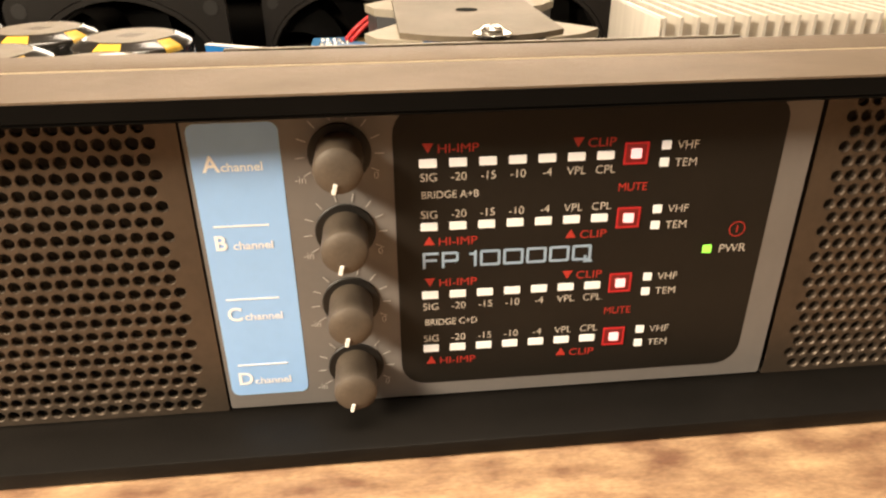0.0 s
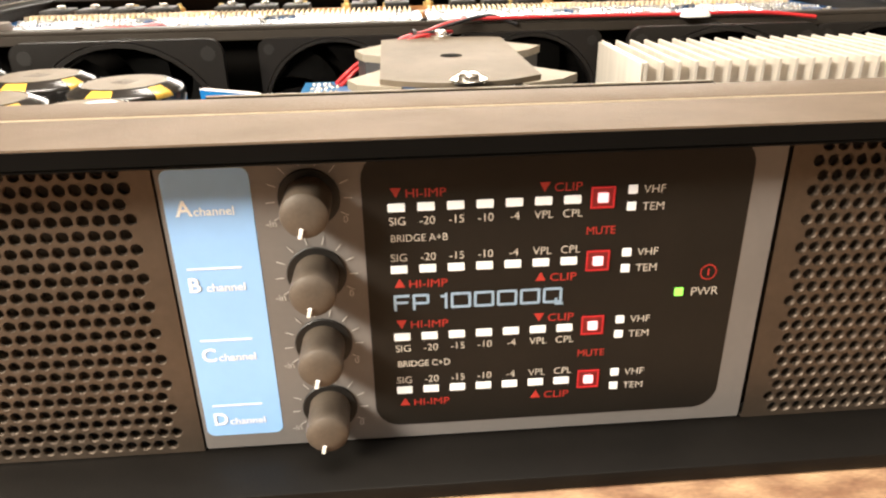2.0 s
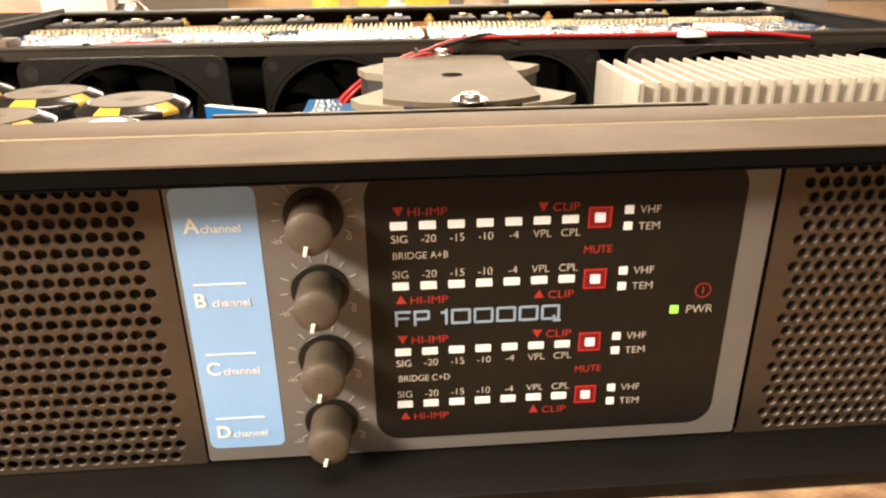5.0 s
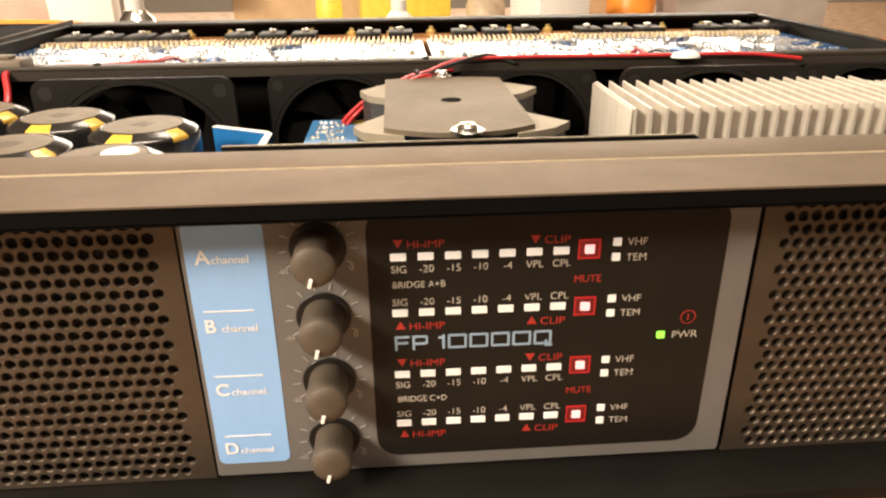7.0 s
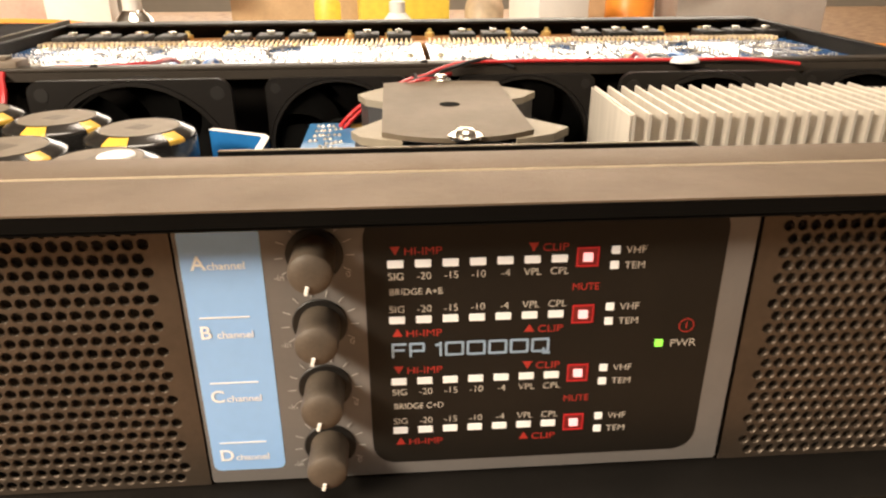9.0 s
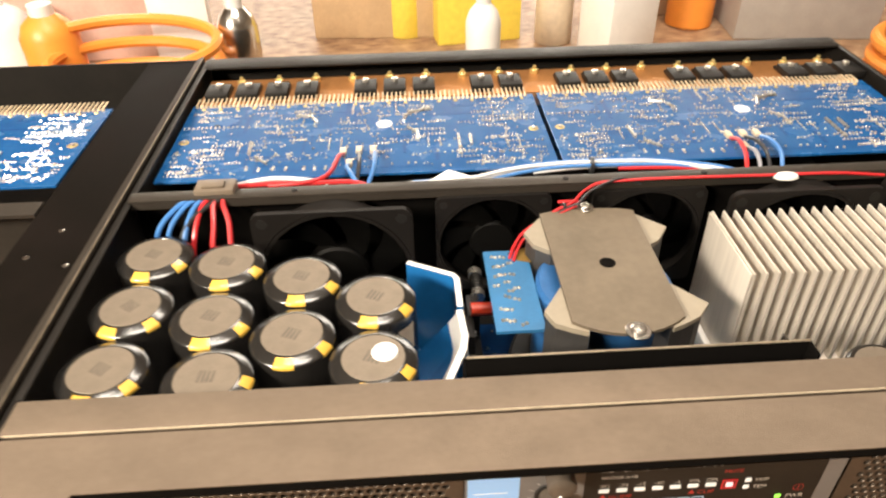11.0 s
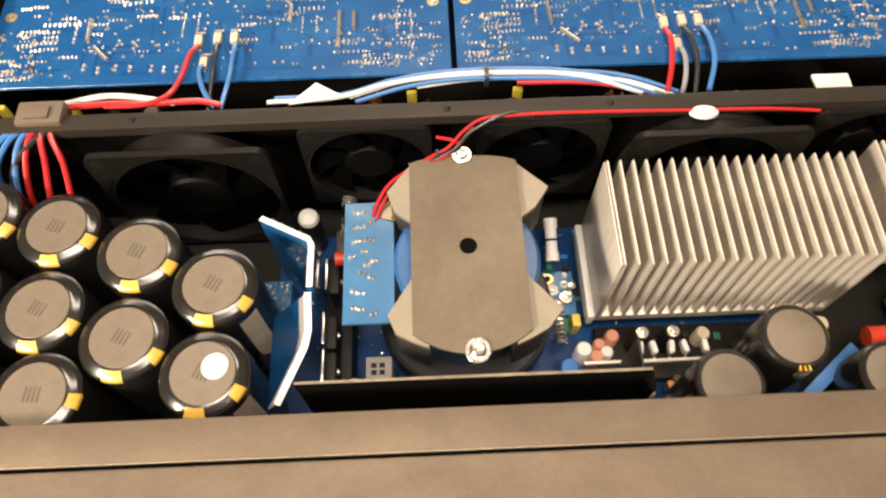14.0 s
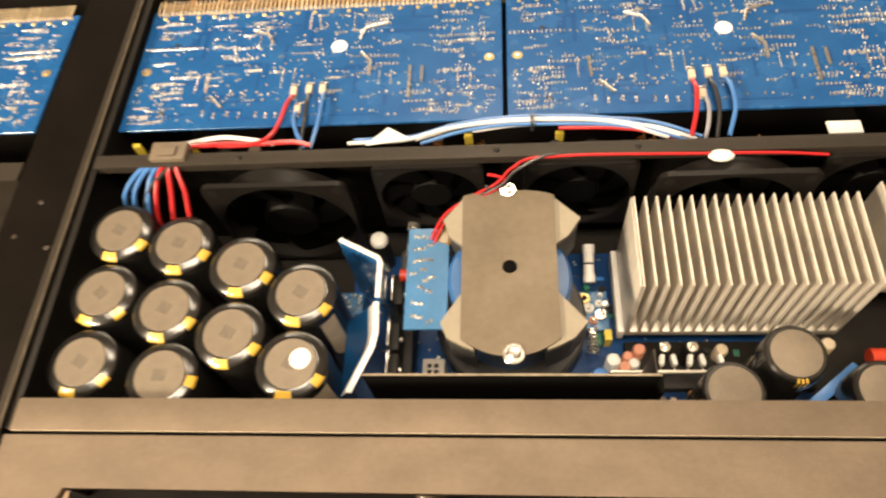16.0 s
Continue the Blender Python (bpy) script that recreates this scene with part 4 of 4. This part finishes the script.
# strip for the heatsink's shadow under the transistors, and dark plate beside the sheet
part("shade_strip", box(B(), 56, 152, 54, 80.6, 7.8, 15, 0.5), STEEL_BLACK, amp, "black strip for the heatsink's shadow under small parts")
part("insulating_plate", box(B(), -72, -59.5, 41, 117, 7.8, 28, 0.6), CHIP, amp, "dark plate between sheet and driver board")
pc = part("small_capacitor", lathe(B(), [(5.4, 7.6), (5.6, 8.5), (5.6, 33), (5.2, 34)], (-81.5, 136, 0), 24), CHIP, amp, "black capacitor with a white glued top")
part("white_top", lathe(B(), [(5.0, 34.1), (5.3, 35.0), (4.6, 37.2), (2.8, 38.4), (0.5, 38.8)], (-81.5, 136, 0), 24), NYLON, pc)
resistor(-68, 103, 50, 12, 3.4, RED_PLASTIC, "x", "red-orange tubular part")
for x, y, r, zt, m, lab in ((44, 63, 4.0, 24, NYLON, "white round part"), (50, 60, 3.2, 22, PINK_CERAMIC, "salmon ceramic disc"), (52, 66, 2.8, 22, PINK_CERAMIC, "salmon ceramic disc"),
                            (58, 69, 3.4, 24, PINK_CERAMIC, "salmon ceramic disc"), (55, 62, 3.0, 22, NYLON, "white round part"), (37, 56, 4.6, 20, BLUE_PLASTIC, "blue round part"),
                            (69, 66, 4.2, 34, CHIP, "black round transistor"), (83, 66, 4.2, 34, CHIP, "black round transistor"), (100, 68, 3.4, 26, CREAM, "cream round part")):
    post("component", x, y, 7.6, zt, r, m, lab)
for x in (73, 87):
    w = part("washer", lathe(B(), [(2.6, 34.2), (2.7, 34.9), (1.5, 35.1), (1.3, 34.6)], (x, 70, 0), 20), SOLDER, amp, "shiny washer on a black transistor")
    part("washer_screw", lathe(B(), [(1.1, 34.7), (1.0, 35.8), (0.4, 36.0)], (x, 70, 0), 12), CHROME, w)
for x, tilt in ((70, -9), (76, 9), (84, -9), (90, 9), (99, 4)):
    foot = part("terminal", box(B(), -1.35, 1.35, -3.0, 3.0, 33.5, 38.6, 1.0, 3), NYLON, amp, "white terminal tag", (x, 62.0, 0), (0, 0, tilt))
    part("pin", box(B(), -0.4, 0.4, -6.5, -3.1, 33.0, 34.0, 0.15, 1), SOLDER, foot)
part("yellow_relay", box(B(), 45, 49, 80, 86, 7.6, 20, 0.4), YELLOW, amp, "small yellow component")
part("green_part", box(B(), 39, 43, 77, 84, 7.6, 20, 0.4), GREEN_PLASTIC, amp, "small green component")
part("support_bar", box(B(), 44, 96, 55.5, 56.8, 34, 37, 0.2), HEATSINK, amp, "thin bare metal support bar")
part("inner_bracket", box(B(), 58.5, 59.5, 36, 54, 10, 74, 0.2), STEEL_BROWN, amp)
for x0, x1, ya, yb, zt, m in ((-55, -42, 46, 58, 22, PCB_BLUE_SMALL),
                              (-66, -60, 108, 124, 44, FERRITE), (-104, -90, 88, 108, 24, PCB_BLUE_SMALL)):
    part("small_block", box(B(), x0, x1, ya, yb, 7.6, zt, 0.8), m, amp)
V, F = [], []
for i in range(150):
    dome(V, F, rng.uniform(-98, 110), rng.uniform(44, 138), 7.7, rng.uniform(0.6, 1.3), rng.uniform(0.6, 1.3), 1.0)
solder("board_solder", V, F, SOLDER, amp, "scattered solder joints on the supply board")
# upright parts between the sheet and the small board
for x, y, zt in ((-66, 98, 46), (-66.5, 72, 46), (-66.5, 56, 44)):
    body = part("power_package", box(B(), x - 2.2, x + 2.2, y - 7.5, y + 7.5, 28.2, zt, 0.7), CHIP, amp, "black upright power package on a bright tab")
    part("metal_tab", box(B(), x - 3.4, x - 2.25, y - 7.2, y + 7.2, 28.2, zt + 6, 0.2), CHROME, body)
    part("tab_screw", cyl(B(), (x + 2.2, y, zt - 5), 1.6, 1.4, 0.9, "x", 12), SOLDER, body)
body = part("upright_resistor", lathe(B(), [(2.6, 7.8), (3.1, 9), (3.1, 11), (2.7, 12.5), (2.7, 34), (3.1, 35.5), (3.1, 38.5), (2.4, 40)], (-57, 50, 0), 18), CREAM, amp, "tan upright resistor")
part("colour_band", lathe(B(), [(2.8, 22), (2.8, 24)], (-57, 50, 0), 18), CHIP, body)
relay = part("glass_fuse", cyl(B(), (-60, 118, 46), 3.2, 3.2, 22, "y", 18), CHROME, amp, "shiny glass fuse in its clip")
for y in (119, 136):
    part("fuse_cap", cyl(B(), (-60, y, 46), 3.6, 3.6, 3.6, "y", 18), SOLDER, relay)
jack = part("pin_header", box(B(), -52, -40.5, 50, 62, 7.6, 40, 0.6), GREY_PLASTIC, amp, "grey socket with four dark contacts")
for k in range(4):
    part("contact", box(B(), -49.6 + 3.6 * (k % 2), -47.2 + 3.6 * (k % 2), 53.6 + 3.2 * (k // 2), 55.8 + 3.2 * (k // 2), 40.05, 40.4, 0.1, 1), CHIP, jack)
part("white_socket", box(B(), -51, -46, 40.5, 48.5, 7.6, 36, 0.6), NYLON, amp, "white socket beside the tray plate")
V, F = [], []
for k in range(26):
    dome(V, F, rng.uniform(-103, -91), rng.uniform(89, 107), 24.05, 0.9, 1.2, 0.9)
solder("side_board_joints", V, F, SOLDER, amp, "solder joints on the side board")

# loose small components filling the supply board
small = random.Random(23)
KINDS = (CHIP, CHIP, CREAM, NYLON, CHROME, BEIGE, GREEN_PLASTIC, COPPER, BLUE_PLASTIC, FERRITE)
for x0, x1, y0, y1, n in ((-64, -42, 44, 62, 9), (34, 60, 44, 60, 10), (36, 52, 88, 122, 10), (62, 112, 42, 54, 14), (62, 112, 70, 76, 9), (112, 150, 64, 78, 8), (-89, -76, 118, 134, 5)):
    for i in range(n):
        x, y, m, h = small.uniform(x0, x1), small.uniform(y0, y1), small.choice(KINDS), small.uniform(4, 13)
        if small.random() < 0.5:
            part("component", lathe(B(), [(1.9, 0), (2.0, 0.4), (2.0, h - 0.7), (1.6, h), (0.3, h + 0.1)], (0, 0, 0), 12), m, amp, loc=(x, y, 7.6))
        else:
            bm = box(B(), -small.uniform(1.2, 3.2), small.uniform(1.2, 3.2), -small.uniform(1.0, 2.4), small.uniform(1.0, 2.4), 0, h * 0.6, 0.35)
            part("component", bm, m, amp, loc=(x, y, 7.6))

# chokes and parts under the front flange on the heatsink side
def choke(x, y, zt, r):
    c = part("choke", lathe(B(), [(r * 0.96, 7.6), (r, 9), (r, zt - 2.4), (r * 0.97, zt - 0.8), (r * 0.9, zt)], (x, y, 0), 40), SLEEVE, amp, "black round capacitor with a brown-grey top")
    part("top_disc", lathe(B(), [(r * 0.80, zt - 0.1), (r * 0.80, zt + 0.25), (r * 0.77, zt + 0.35)], (x, y, 0), 36), CAP_TOP, c)
    for k in range(3):
        a = radians(-98 + 8 * k)
        bm = box(B(), r * 0.86, r + 0.25, -0.45, 0.45, zt - 6, zt + 0.2, 0.1, 1)
        bmesh.ops.rotate(bm, cent=(0, 0, 0), matrix=Matrix.Rotation(a, 3, "Z"), verts=bm.verts[:])
        bmesh.ops.translate(bm, vec=(x, y, 0), verts=bm.verts[:])
        part("yellow_stripe", bm, CAP_YELLOW, c, smooth=0)
    return c


choke(122.5, 53, 71, 14.2)
choke(92.5, 35.5, 71, 14.2)
choke(157, 36, 71, 14.2)
post("component", 146, 64, 7.6, 44, 3.5, CREAM, "cream round part")
bm = box(B(), -2.5, 2.5, -18, 18, 50, 51, 0.2)
part("blue_strap", bm, WIRE_BLUE, amp, "blue flat strap", (143, 43, 0), (0, 0, -52))
part("salmon_block", box(B(), 65, 74, 30.5, 36, 40, 46, 0.6), PINK_CERAMIC, amp, "small salmon block under the flange")
part("red_body", cyl(B(), (166, 60, 46), 4.4, 4.4, 15, "x", 20), RED_PLASTIC, amp, "red tubular component")
part("pale_transformer", box(B(), 205, 219, 70, 92, 7.6, 50, 1.5), YELLOW, amp, "transformer wrapped in pale yellow tape")
part("core_block", box(B(), 176, 214, 52, 66, 7.6, 50, 1.5), FERRITE, amp)
choke(196, 40, 58, 13.5)

# ---- wires ----
def wire(name, pts, r, mat, label):
    return part(name, tube(B(), pts, r, 8, 6), mat, amp, label)


RUN = [(-46, 114, 73.5), (-43, 121, 75.5), (-38, 127, 78.5), (-30, 131, 82), (-20, 134.5, 86.4), (-12, 138.5, 87.6), (-5, 146, 89), (4, 151, 90.4), (18, 152, 90.6), (39, 152.5, 90.6),
       (89, 151.5, 90.4), (126, 150.8, 90.4), (152, 150.5, 88)]
wire("red_wire", RUN, 0.78, WIRE_RED, "red fan wire clipped along the rail")
wire("red_wire", [(x + 1.6, y - 1.7, z - 0.6) for x, y, z in RUN[:6]] + [(-1, 150, 86)], 0.75, WIRE_RED, "red fan wire")
wire("black_wire", [(x + 3.0, y - 0.9, z + 0.2) for x, y, z in RUN[2:7]] + [(14, 152.2, 91.6), (26, 152.4, 88)], 0.72, WIRE_BLACK, "black fan wire")
part("cable_tie", lathe(B(), [(2.1, -0.6), (2.1, 0.6)], (0, 0, 0), 14), WIRE_BLACK, amp, "small black cable tie on the fan wires", (-17, 135.5, 86.9), (0, 90, 22))
wire("red_wire", [(-17, 148, 82), (-11, 145, 84), (-7, 142, 85)], 0.8, WIRE_RED, "thin red wire")
clip = part("wire_clip", lathe(B(), [(5.6, 0), (5.2, 1.6), (3, 2.8), (0.5, 3.1)], seg=24), NYLON, amp, "white glue blob on the wires", (100, 150.2, 89.4))
clip.scale = (1.15, 0.62, 0.85)
for dx in (0, 224.2):
    left = dx == 0
    wire("red_wire", [(-129, 206, 83), (-130.5, 197, 86.5), (-133, 182, 87), (-137, 172, 88), (-147, 167.5, 88), (-165, 168, 87)] if left
         else [(-129 + dx, 206, 83), (-129 + dx, 197, 86.5), (-131 + dx, 182, 86), (-134 + dx, 170, 81)], 1.25, WIRE_RED, "red supply wire")
    wire("black_wire", [(-120 + dx, 207, 83), (-119 + dx, 197, 86), (-119 + dx, 183, 86), (-121 + dx, 169, 80)], 1.15, WIRE_BLACK, "black supply wire")
    wire("blue_wire", [(-111 + dx, 207, 83), (-110.5 + dx, 197, 86), (-111 + dx, 183, 86), (-115 + dx, 169, 81)], 1.2, WIRE_BLUE, "blue supply wire")
    wire("blue_wire" if left else "grey_wire", [(-125, 194, 83), (-125.5, 187, 85.5), (-122, 176, 86), (-117, 168, 83)] if left
         else [(-124 + dx, 194, 83), (-124 + dx, 186, 85.5), (-125 + dx, 176, 83), (-127 + dx, 168, 76)], 1.15, WIRE_BLUE if left else WIRE_GREY, "supply wire")
wire("red_wire", [(-182, 168, 87), (-161, 169, 87.5), (-146, 168.5, 87), (-124, 170, 86), (-114, 169, 84)], 1.4, WIRE_RED, "red wire lying along the rail")
wire("white_wire", [(-184, 171, 86), (-164, 173, 88), (-146, 171, 87.5), (-134, 169, 86)], 1.3, WIRE_WHITE, "white wire lying along the rail")
BUN = [(-93, 169, 82), (-62, 170, 83), (-40, 176, 84), (-18, 179, 84.5), (9, 179.5, 84.5), (38, 178.5, 84), (58, 175, 83), (78, 169, 80)]
STRANDS = ((WIRE_WHITE, "white_wire", 0, 0.0, 1.8), (WIRE_BLUE, "blue_wire", 0, 3.2, 0.6), (WIRE_WHITE, "white_wire", 1, 1.6, 0.4), (WIRE_BLUE, "blue_wire", 1, -1.8, 0.6),
           (WIRE_RED, "red_wire", 4, -3.2, -0.8), (WIRE_WHITE, "white_wire", 2, -0.2, -0.8), (WIRE_BLUE, "blue_wire", 3, 2.4, -1.2))
for i, (m, nm, k, oy, oz) in enumerate(STRANDS):
    wire(nm, [(x + i * 3, y + oy + 0.5 * math.sin(i + 0.05 * x), z + oz) for x, y, z in BUN[k:]], 1.05, m, "wire of the tied white and blue bundle")
part("cable_tie", lathe(B(), [(4.6, -0.9), (4.6, 0.9)], (0, 0, 0), 16), WIRE_BLACK, amp, "black cable tie", (7, 179.4, 84.4), (0, 90, 0))
bm = prism(B(), [(-83, 166), (-71, 178), (-58, 169.5)], 85.5, 86.2)
part("white_tag", bm, NYLON, amp, "folded white paper tag")
part("white_tag", box(B(), 160, 177, 170, 178, 78, 79.5, 0.3), NYLON, amp, "white adhesive cable base")

plug = part("wire_connector", box(B(), -200, -180, 156, 168, 84, 92.5, 1.0), BEIGE, amp, "brown-beige connector with red and blue wires")
part("connector_latch", box(B(), -196, -185, 158, 164, 92.5, 94, 0.4), BEIGE, plug)
for i, (m, x1, y1) in enumerate(((WIRE_BLUE, -223, 136), (WIRE_BLUE, -217, 134), (WIRE_BLUE, -208, 128), (WIRE_RED, -203, 128), (WIRE_RED, -193, 124), (WIRE_RED, -184, 126), (WIRE_BLACK, -211, 131))):
    x0 = -201 + 2.8 * i
    wire("connector_wire", [(x0 + 3, 157, 88), (x0 + 1 + (x1 - x0) * 0.3, 152, 87), (x1 + 3 + (x0 - x1) * 0.2, 143, 80), (x1 + 3, y1 + 5, 66), (x1 + 3, y1 + 3, 50)], 1.35, m,
         "red insulated wire" if m is WIRE_RED else "blue insulated wire" if m is WIRE_BLUE else "black insulated wire")

# parts under the boards, seen in the slot behind the rail
for i in range(40):
    x = -226 + i * 11.2 + rng.uniform(-4, 4)
    m = rng.choice((CHIP, CHIP, CHIP, FERRITE, FERRITE, BEIGE, PCB_DARK, COPPER))
    y, z = 172 + rng.uniform(0, 6), 40 + rng.uniform(0, 10)
    kind = rng.random()
    if kind < 0.45:
        bm = lathe(B(), [(3.4, 0), (3.9, 1.5), (3.9, 20), (3.2, 22)], seg=14)
    elif kind < 0.8:
        bm = box(B(), -rng.uniform(2, 6), rng.uniform(2, 6), -3, 3, 0, rng.uniform(10, 24), 0.6)
    else:
        m = COPPER
        bm = tube(B(), [(2.4 * math.cos(a * 1.3), 0.5 * a - 4, 16 + 4.6 * math.sin(a * 1.3)) for a in range(26)], 0.7, 6, 2)
    part("slot_component", bm, m, amp, loc=(x, y, z))
for x in (-222, -190, 20, -30):
    part("yellow_post", box(B(), x, x + 4.5, 177, 179.5, 60, 77, 0.4), YELLOW, amp, "yellow film capacitor")
for x in (-6, -52, 122):
    part("choke_coil", cyl(B(), (x, 168, 66), 7, 7, 12, "x", 20), COPPER, amp, "copper coil under the board")


# ---- the second amplifier that stands against the first ----
amp2 = thing("second_amplifier", "open dark amplifier chassis beside the first, partly seen", "amplifier", (-234.6, 0, 0))
bm = box(B(), -40, -0.8, -5, 346, 85.5, 87.6, 0.4)
part("lid_flange", bm, STRIP, amp2, "wide dark brown steel flange with screws")
bm = prism(B(), [(-6.6, 87.65), (-6.2, 88.3), (-2.0, 90.2), (-1.0, 90.0), (-0.85, 87.65)], -5, 346, "y")
part("rolled_edge", bm, STEEL_BROWN, amp2, "dark brown rolled steel edge", smooth=0)
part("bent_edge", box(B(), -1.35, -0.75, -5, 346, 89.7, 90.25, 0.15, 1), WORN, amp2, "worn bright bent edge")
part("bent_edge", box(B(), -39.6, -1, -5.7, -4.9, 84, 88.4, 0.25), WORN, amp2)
part("side_panel", box(B(), -3, -1.4, -4, 346, 0.4, 85.4), STEEL_BLACK, amp2)
for x, y in ((-22, 133), (-30, 112), (-10, 105), (-30, 30)):
    part("flange_screw", lathe(B(), [(1.5, 0), (1.4, 0.5), (0.4, 0.8)], (x, y, 87.6), 12), CHROME, amp2)
part("floor_pan", box(B(), -430, -4, 3, 346, 0.4, 2), STEEL_BLACK, amp2)
part("far_side_panel", box(B(), -432, -430.4, 3, 346, 0.4, 88), STEEL_BLACK, amp2)
part("back_panel", box(B(), -430, -4, 344.4, 346, 0.4, 88), STEEL_BLACK, amp2)
bm = box(B(), -430, -41, 148, 160, 86, 88)
box(bm, -430, -41, 158, 160, 2, 86)
part("divider_rail", bm, STEEL_BROWN, amp2)
bm = box(B(), -430, -41, -13, 20, 85, 88, 0.4)
box(bm, -430, -41, 0, 1.5, 4, 85)
part("front_lip", bm, ALU, amp2)
b2 = copy_thing(board, pose(-0.2690, 0.0015, 0.0816))
b2.parent = amp2
rib = part("ribbed_heatsink", box(B(), -110, -41, 80, 118, 20, 60, 0.6), COPPER, amp2, "copper-orange ribbed heatsink")
for i in range(16):
    part("rib", box(B(), -109.2 + 4.3 * i, -107.4 + 4.3 * i, 80, 118, 60.1, 76, 0.3, 1), COPPER, rib)
part("blue_connector", box(B(), -62, -46, 40, 62, 20, 60, 1), BLUE_PLASTIC, amp2)
part("red_plug", box(B(), -74, -66, 34, 52, 20, 62, 1), RED_PLASTIC, amp2)

# ---- things on the bench behind the amplifier ----
def carton(name, x, y, sx, sy, sz, mat, label, cat, turn=0):
    t = thing(name, label, cat, (x, y, 0), (0, 0, turn))
    part("body", box(B(), -sx / 2, sx / 2, -sy / 2, sy / 2, 0.2, sz, 1.5), mat, t)
    part("flap", box(B(), -sx / 2 + 1, sx / 2 - 1, -sy / 2 + 1, -1, sz + 0.1, sz + 1.6, 0.4), mat, t)
    return t


PALE_PINK = material("faded_pink_card", (0.66, 0.42, 0.34), 0.7, 0.0, 0.12, 30, 0.2, 500)
carton("pink_box", -430, 640, 170, 110, 96, PALE_PINK, "faded pink carton on the bench behind the amplifier", "box", 6)
carton("white_box", -312, 560, 54, 50, 98, PAPER, "small white carton on the bench", "box", 12)
carton("cardboard_box", -118, 680, 140, 110, 112, CARD, "brown cardboard box on the bench", "box", -4)
carton("yellow_box", -16, 640, 92, 80, 110, YELLOW, "yellow carton on the bench", "box", 8)
carton("grey_case", 345, 620, 150, 90, 92, GREY_PLASTIC, "grey plastic case on the bench", "case", -6)
carton("cardboard_box", 205, 720, 120, 100, 118, CARD, "brown cardboard box on the bench", "box", 5)
carton("white_box", 128, 560, 60, 50, 92, PAPER, "small white carton on the bench", "box", 25)
sd = thing("screwdriver", "screwdriver with an orange handle lying on a carton", "tool", (-330, 560, 99.7), (0, 0, 4))
part("handle", cyl(B(), (30, 0, 11), 9, 11, 95, "x", 20), ORANGE, sd)
part("shaft", cyl(B(), (-62, 0, 11), 3, 3, 92, "x", 12), CHROME, sd)
hold = thing("cable_coil", "orange cable coiled on the bench", "cable", (430, 430, 0))
bm = B()
tube(bm, [(95 * math.cos(a * 0.5), 80 * math.sin(a * 0.5), 6 + a * 1.2) for a in range(40)], 6, 10, 3)
part("cord", bm, ORANGE, hold)


def small_case(name, x, y, r, h, mat, label, cat):
    t = thing(name, label, cat, (x, y, 0))
    part("body", lathe(B(), [(r * 0.95, 0.3), (r, 2), (r, h * 0.8), (r * 0.8, h * 0.92), (r * 0.45, h)], seg=28), mat, t)
    part("cap", lathe(B(), [(r * 0.42, h + 0.1), (r * 0.42, h + 9), (r * 0.3, h + 10)], seg=20), PAPER, t)
    return t


for x, y, r, h, m, lab in ((-470, 520, 30, 80, PAPER, "white plastic bottle on the bench"), (-400, 470, 24, 86, ORANGE, "orange spray can on the bench"),
                           (-90, 640, 22, 96, YELLOW, "yellow glue bottle on the bench"), (70, 600, 20, 92, CREAM, "cream plastic jar on the bench"),
                           (235, 640, 26, 100, ORANGE, "orange plastic jar on the bench"), (420, 640, 30, 92, PAPER, "white plastic bottle on the bench"),
                           (-240, 480, 18, 84, CHROME, "metal canister on the bench"), (-20, 480, 16, 80, PAPER, "small white bottle on the bench")):
    small_case("bottle", x, y, r, h, m, lab, "bottle")
def pliers(x, y, z, turn, mat, label):
    t = thing("pliers", label, "tool", (x, y, z), (0, 0, turn))
    for sy in (-1, 1):
        part("grip", tube(B(), [(-4, 3 * sy, 6), (-25, 8 * sy, 6), (-60, 13 * sy, 6), (-95, 9 * sy, 6)], 5.6, 12, 5), mat, t)
        part("jaw", prism(B(), [(-6, 7 * sy), (10, 8 * sy), (38, 2.2 * sy), (38, 0.3 * sy), (-6, 0.3 * sy)], 2.0, 10.0), CHROME, t)
    part("pivot", lathe(B(), [(5.2, 10.05), (5.0, 11.6), (2.0, 12.2)], seg=18), CHROME, t)
    return t


pliers(128, 560, 93.8, -20, ORANGE, "pliers with orange grips lying on a white carton")
pliers(345, 598, 93.8, 12, RED_PLASTIC, "pliers with red grips lying on a grey case")
loop = thing("cable_coil", "black and orange cable coil on the bench", "cable", (-320, 440, 0))
part("cord", tube(B(), [(70 * math.cos(a * 0.5), 55 * math.sin(a * 0.5), 6 + a * 1.6) for a in range(44)], 5, 8, 3), ORANGE, loop)
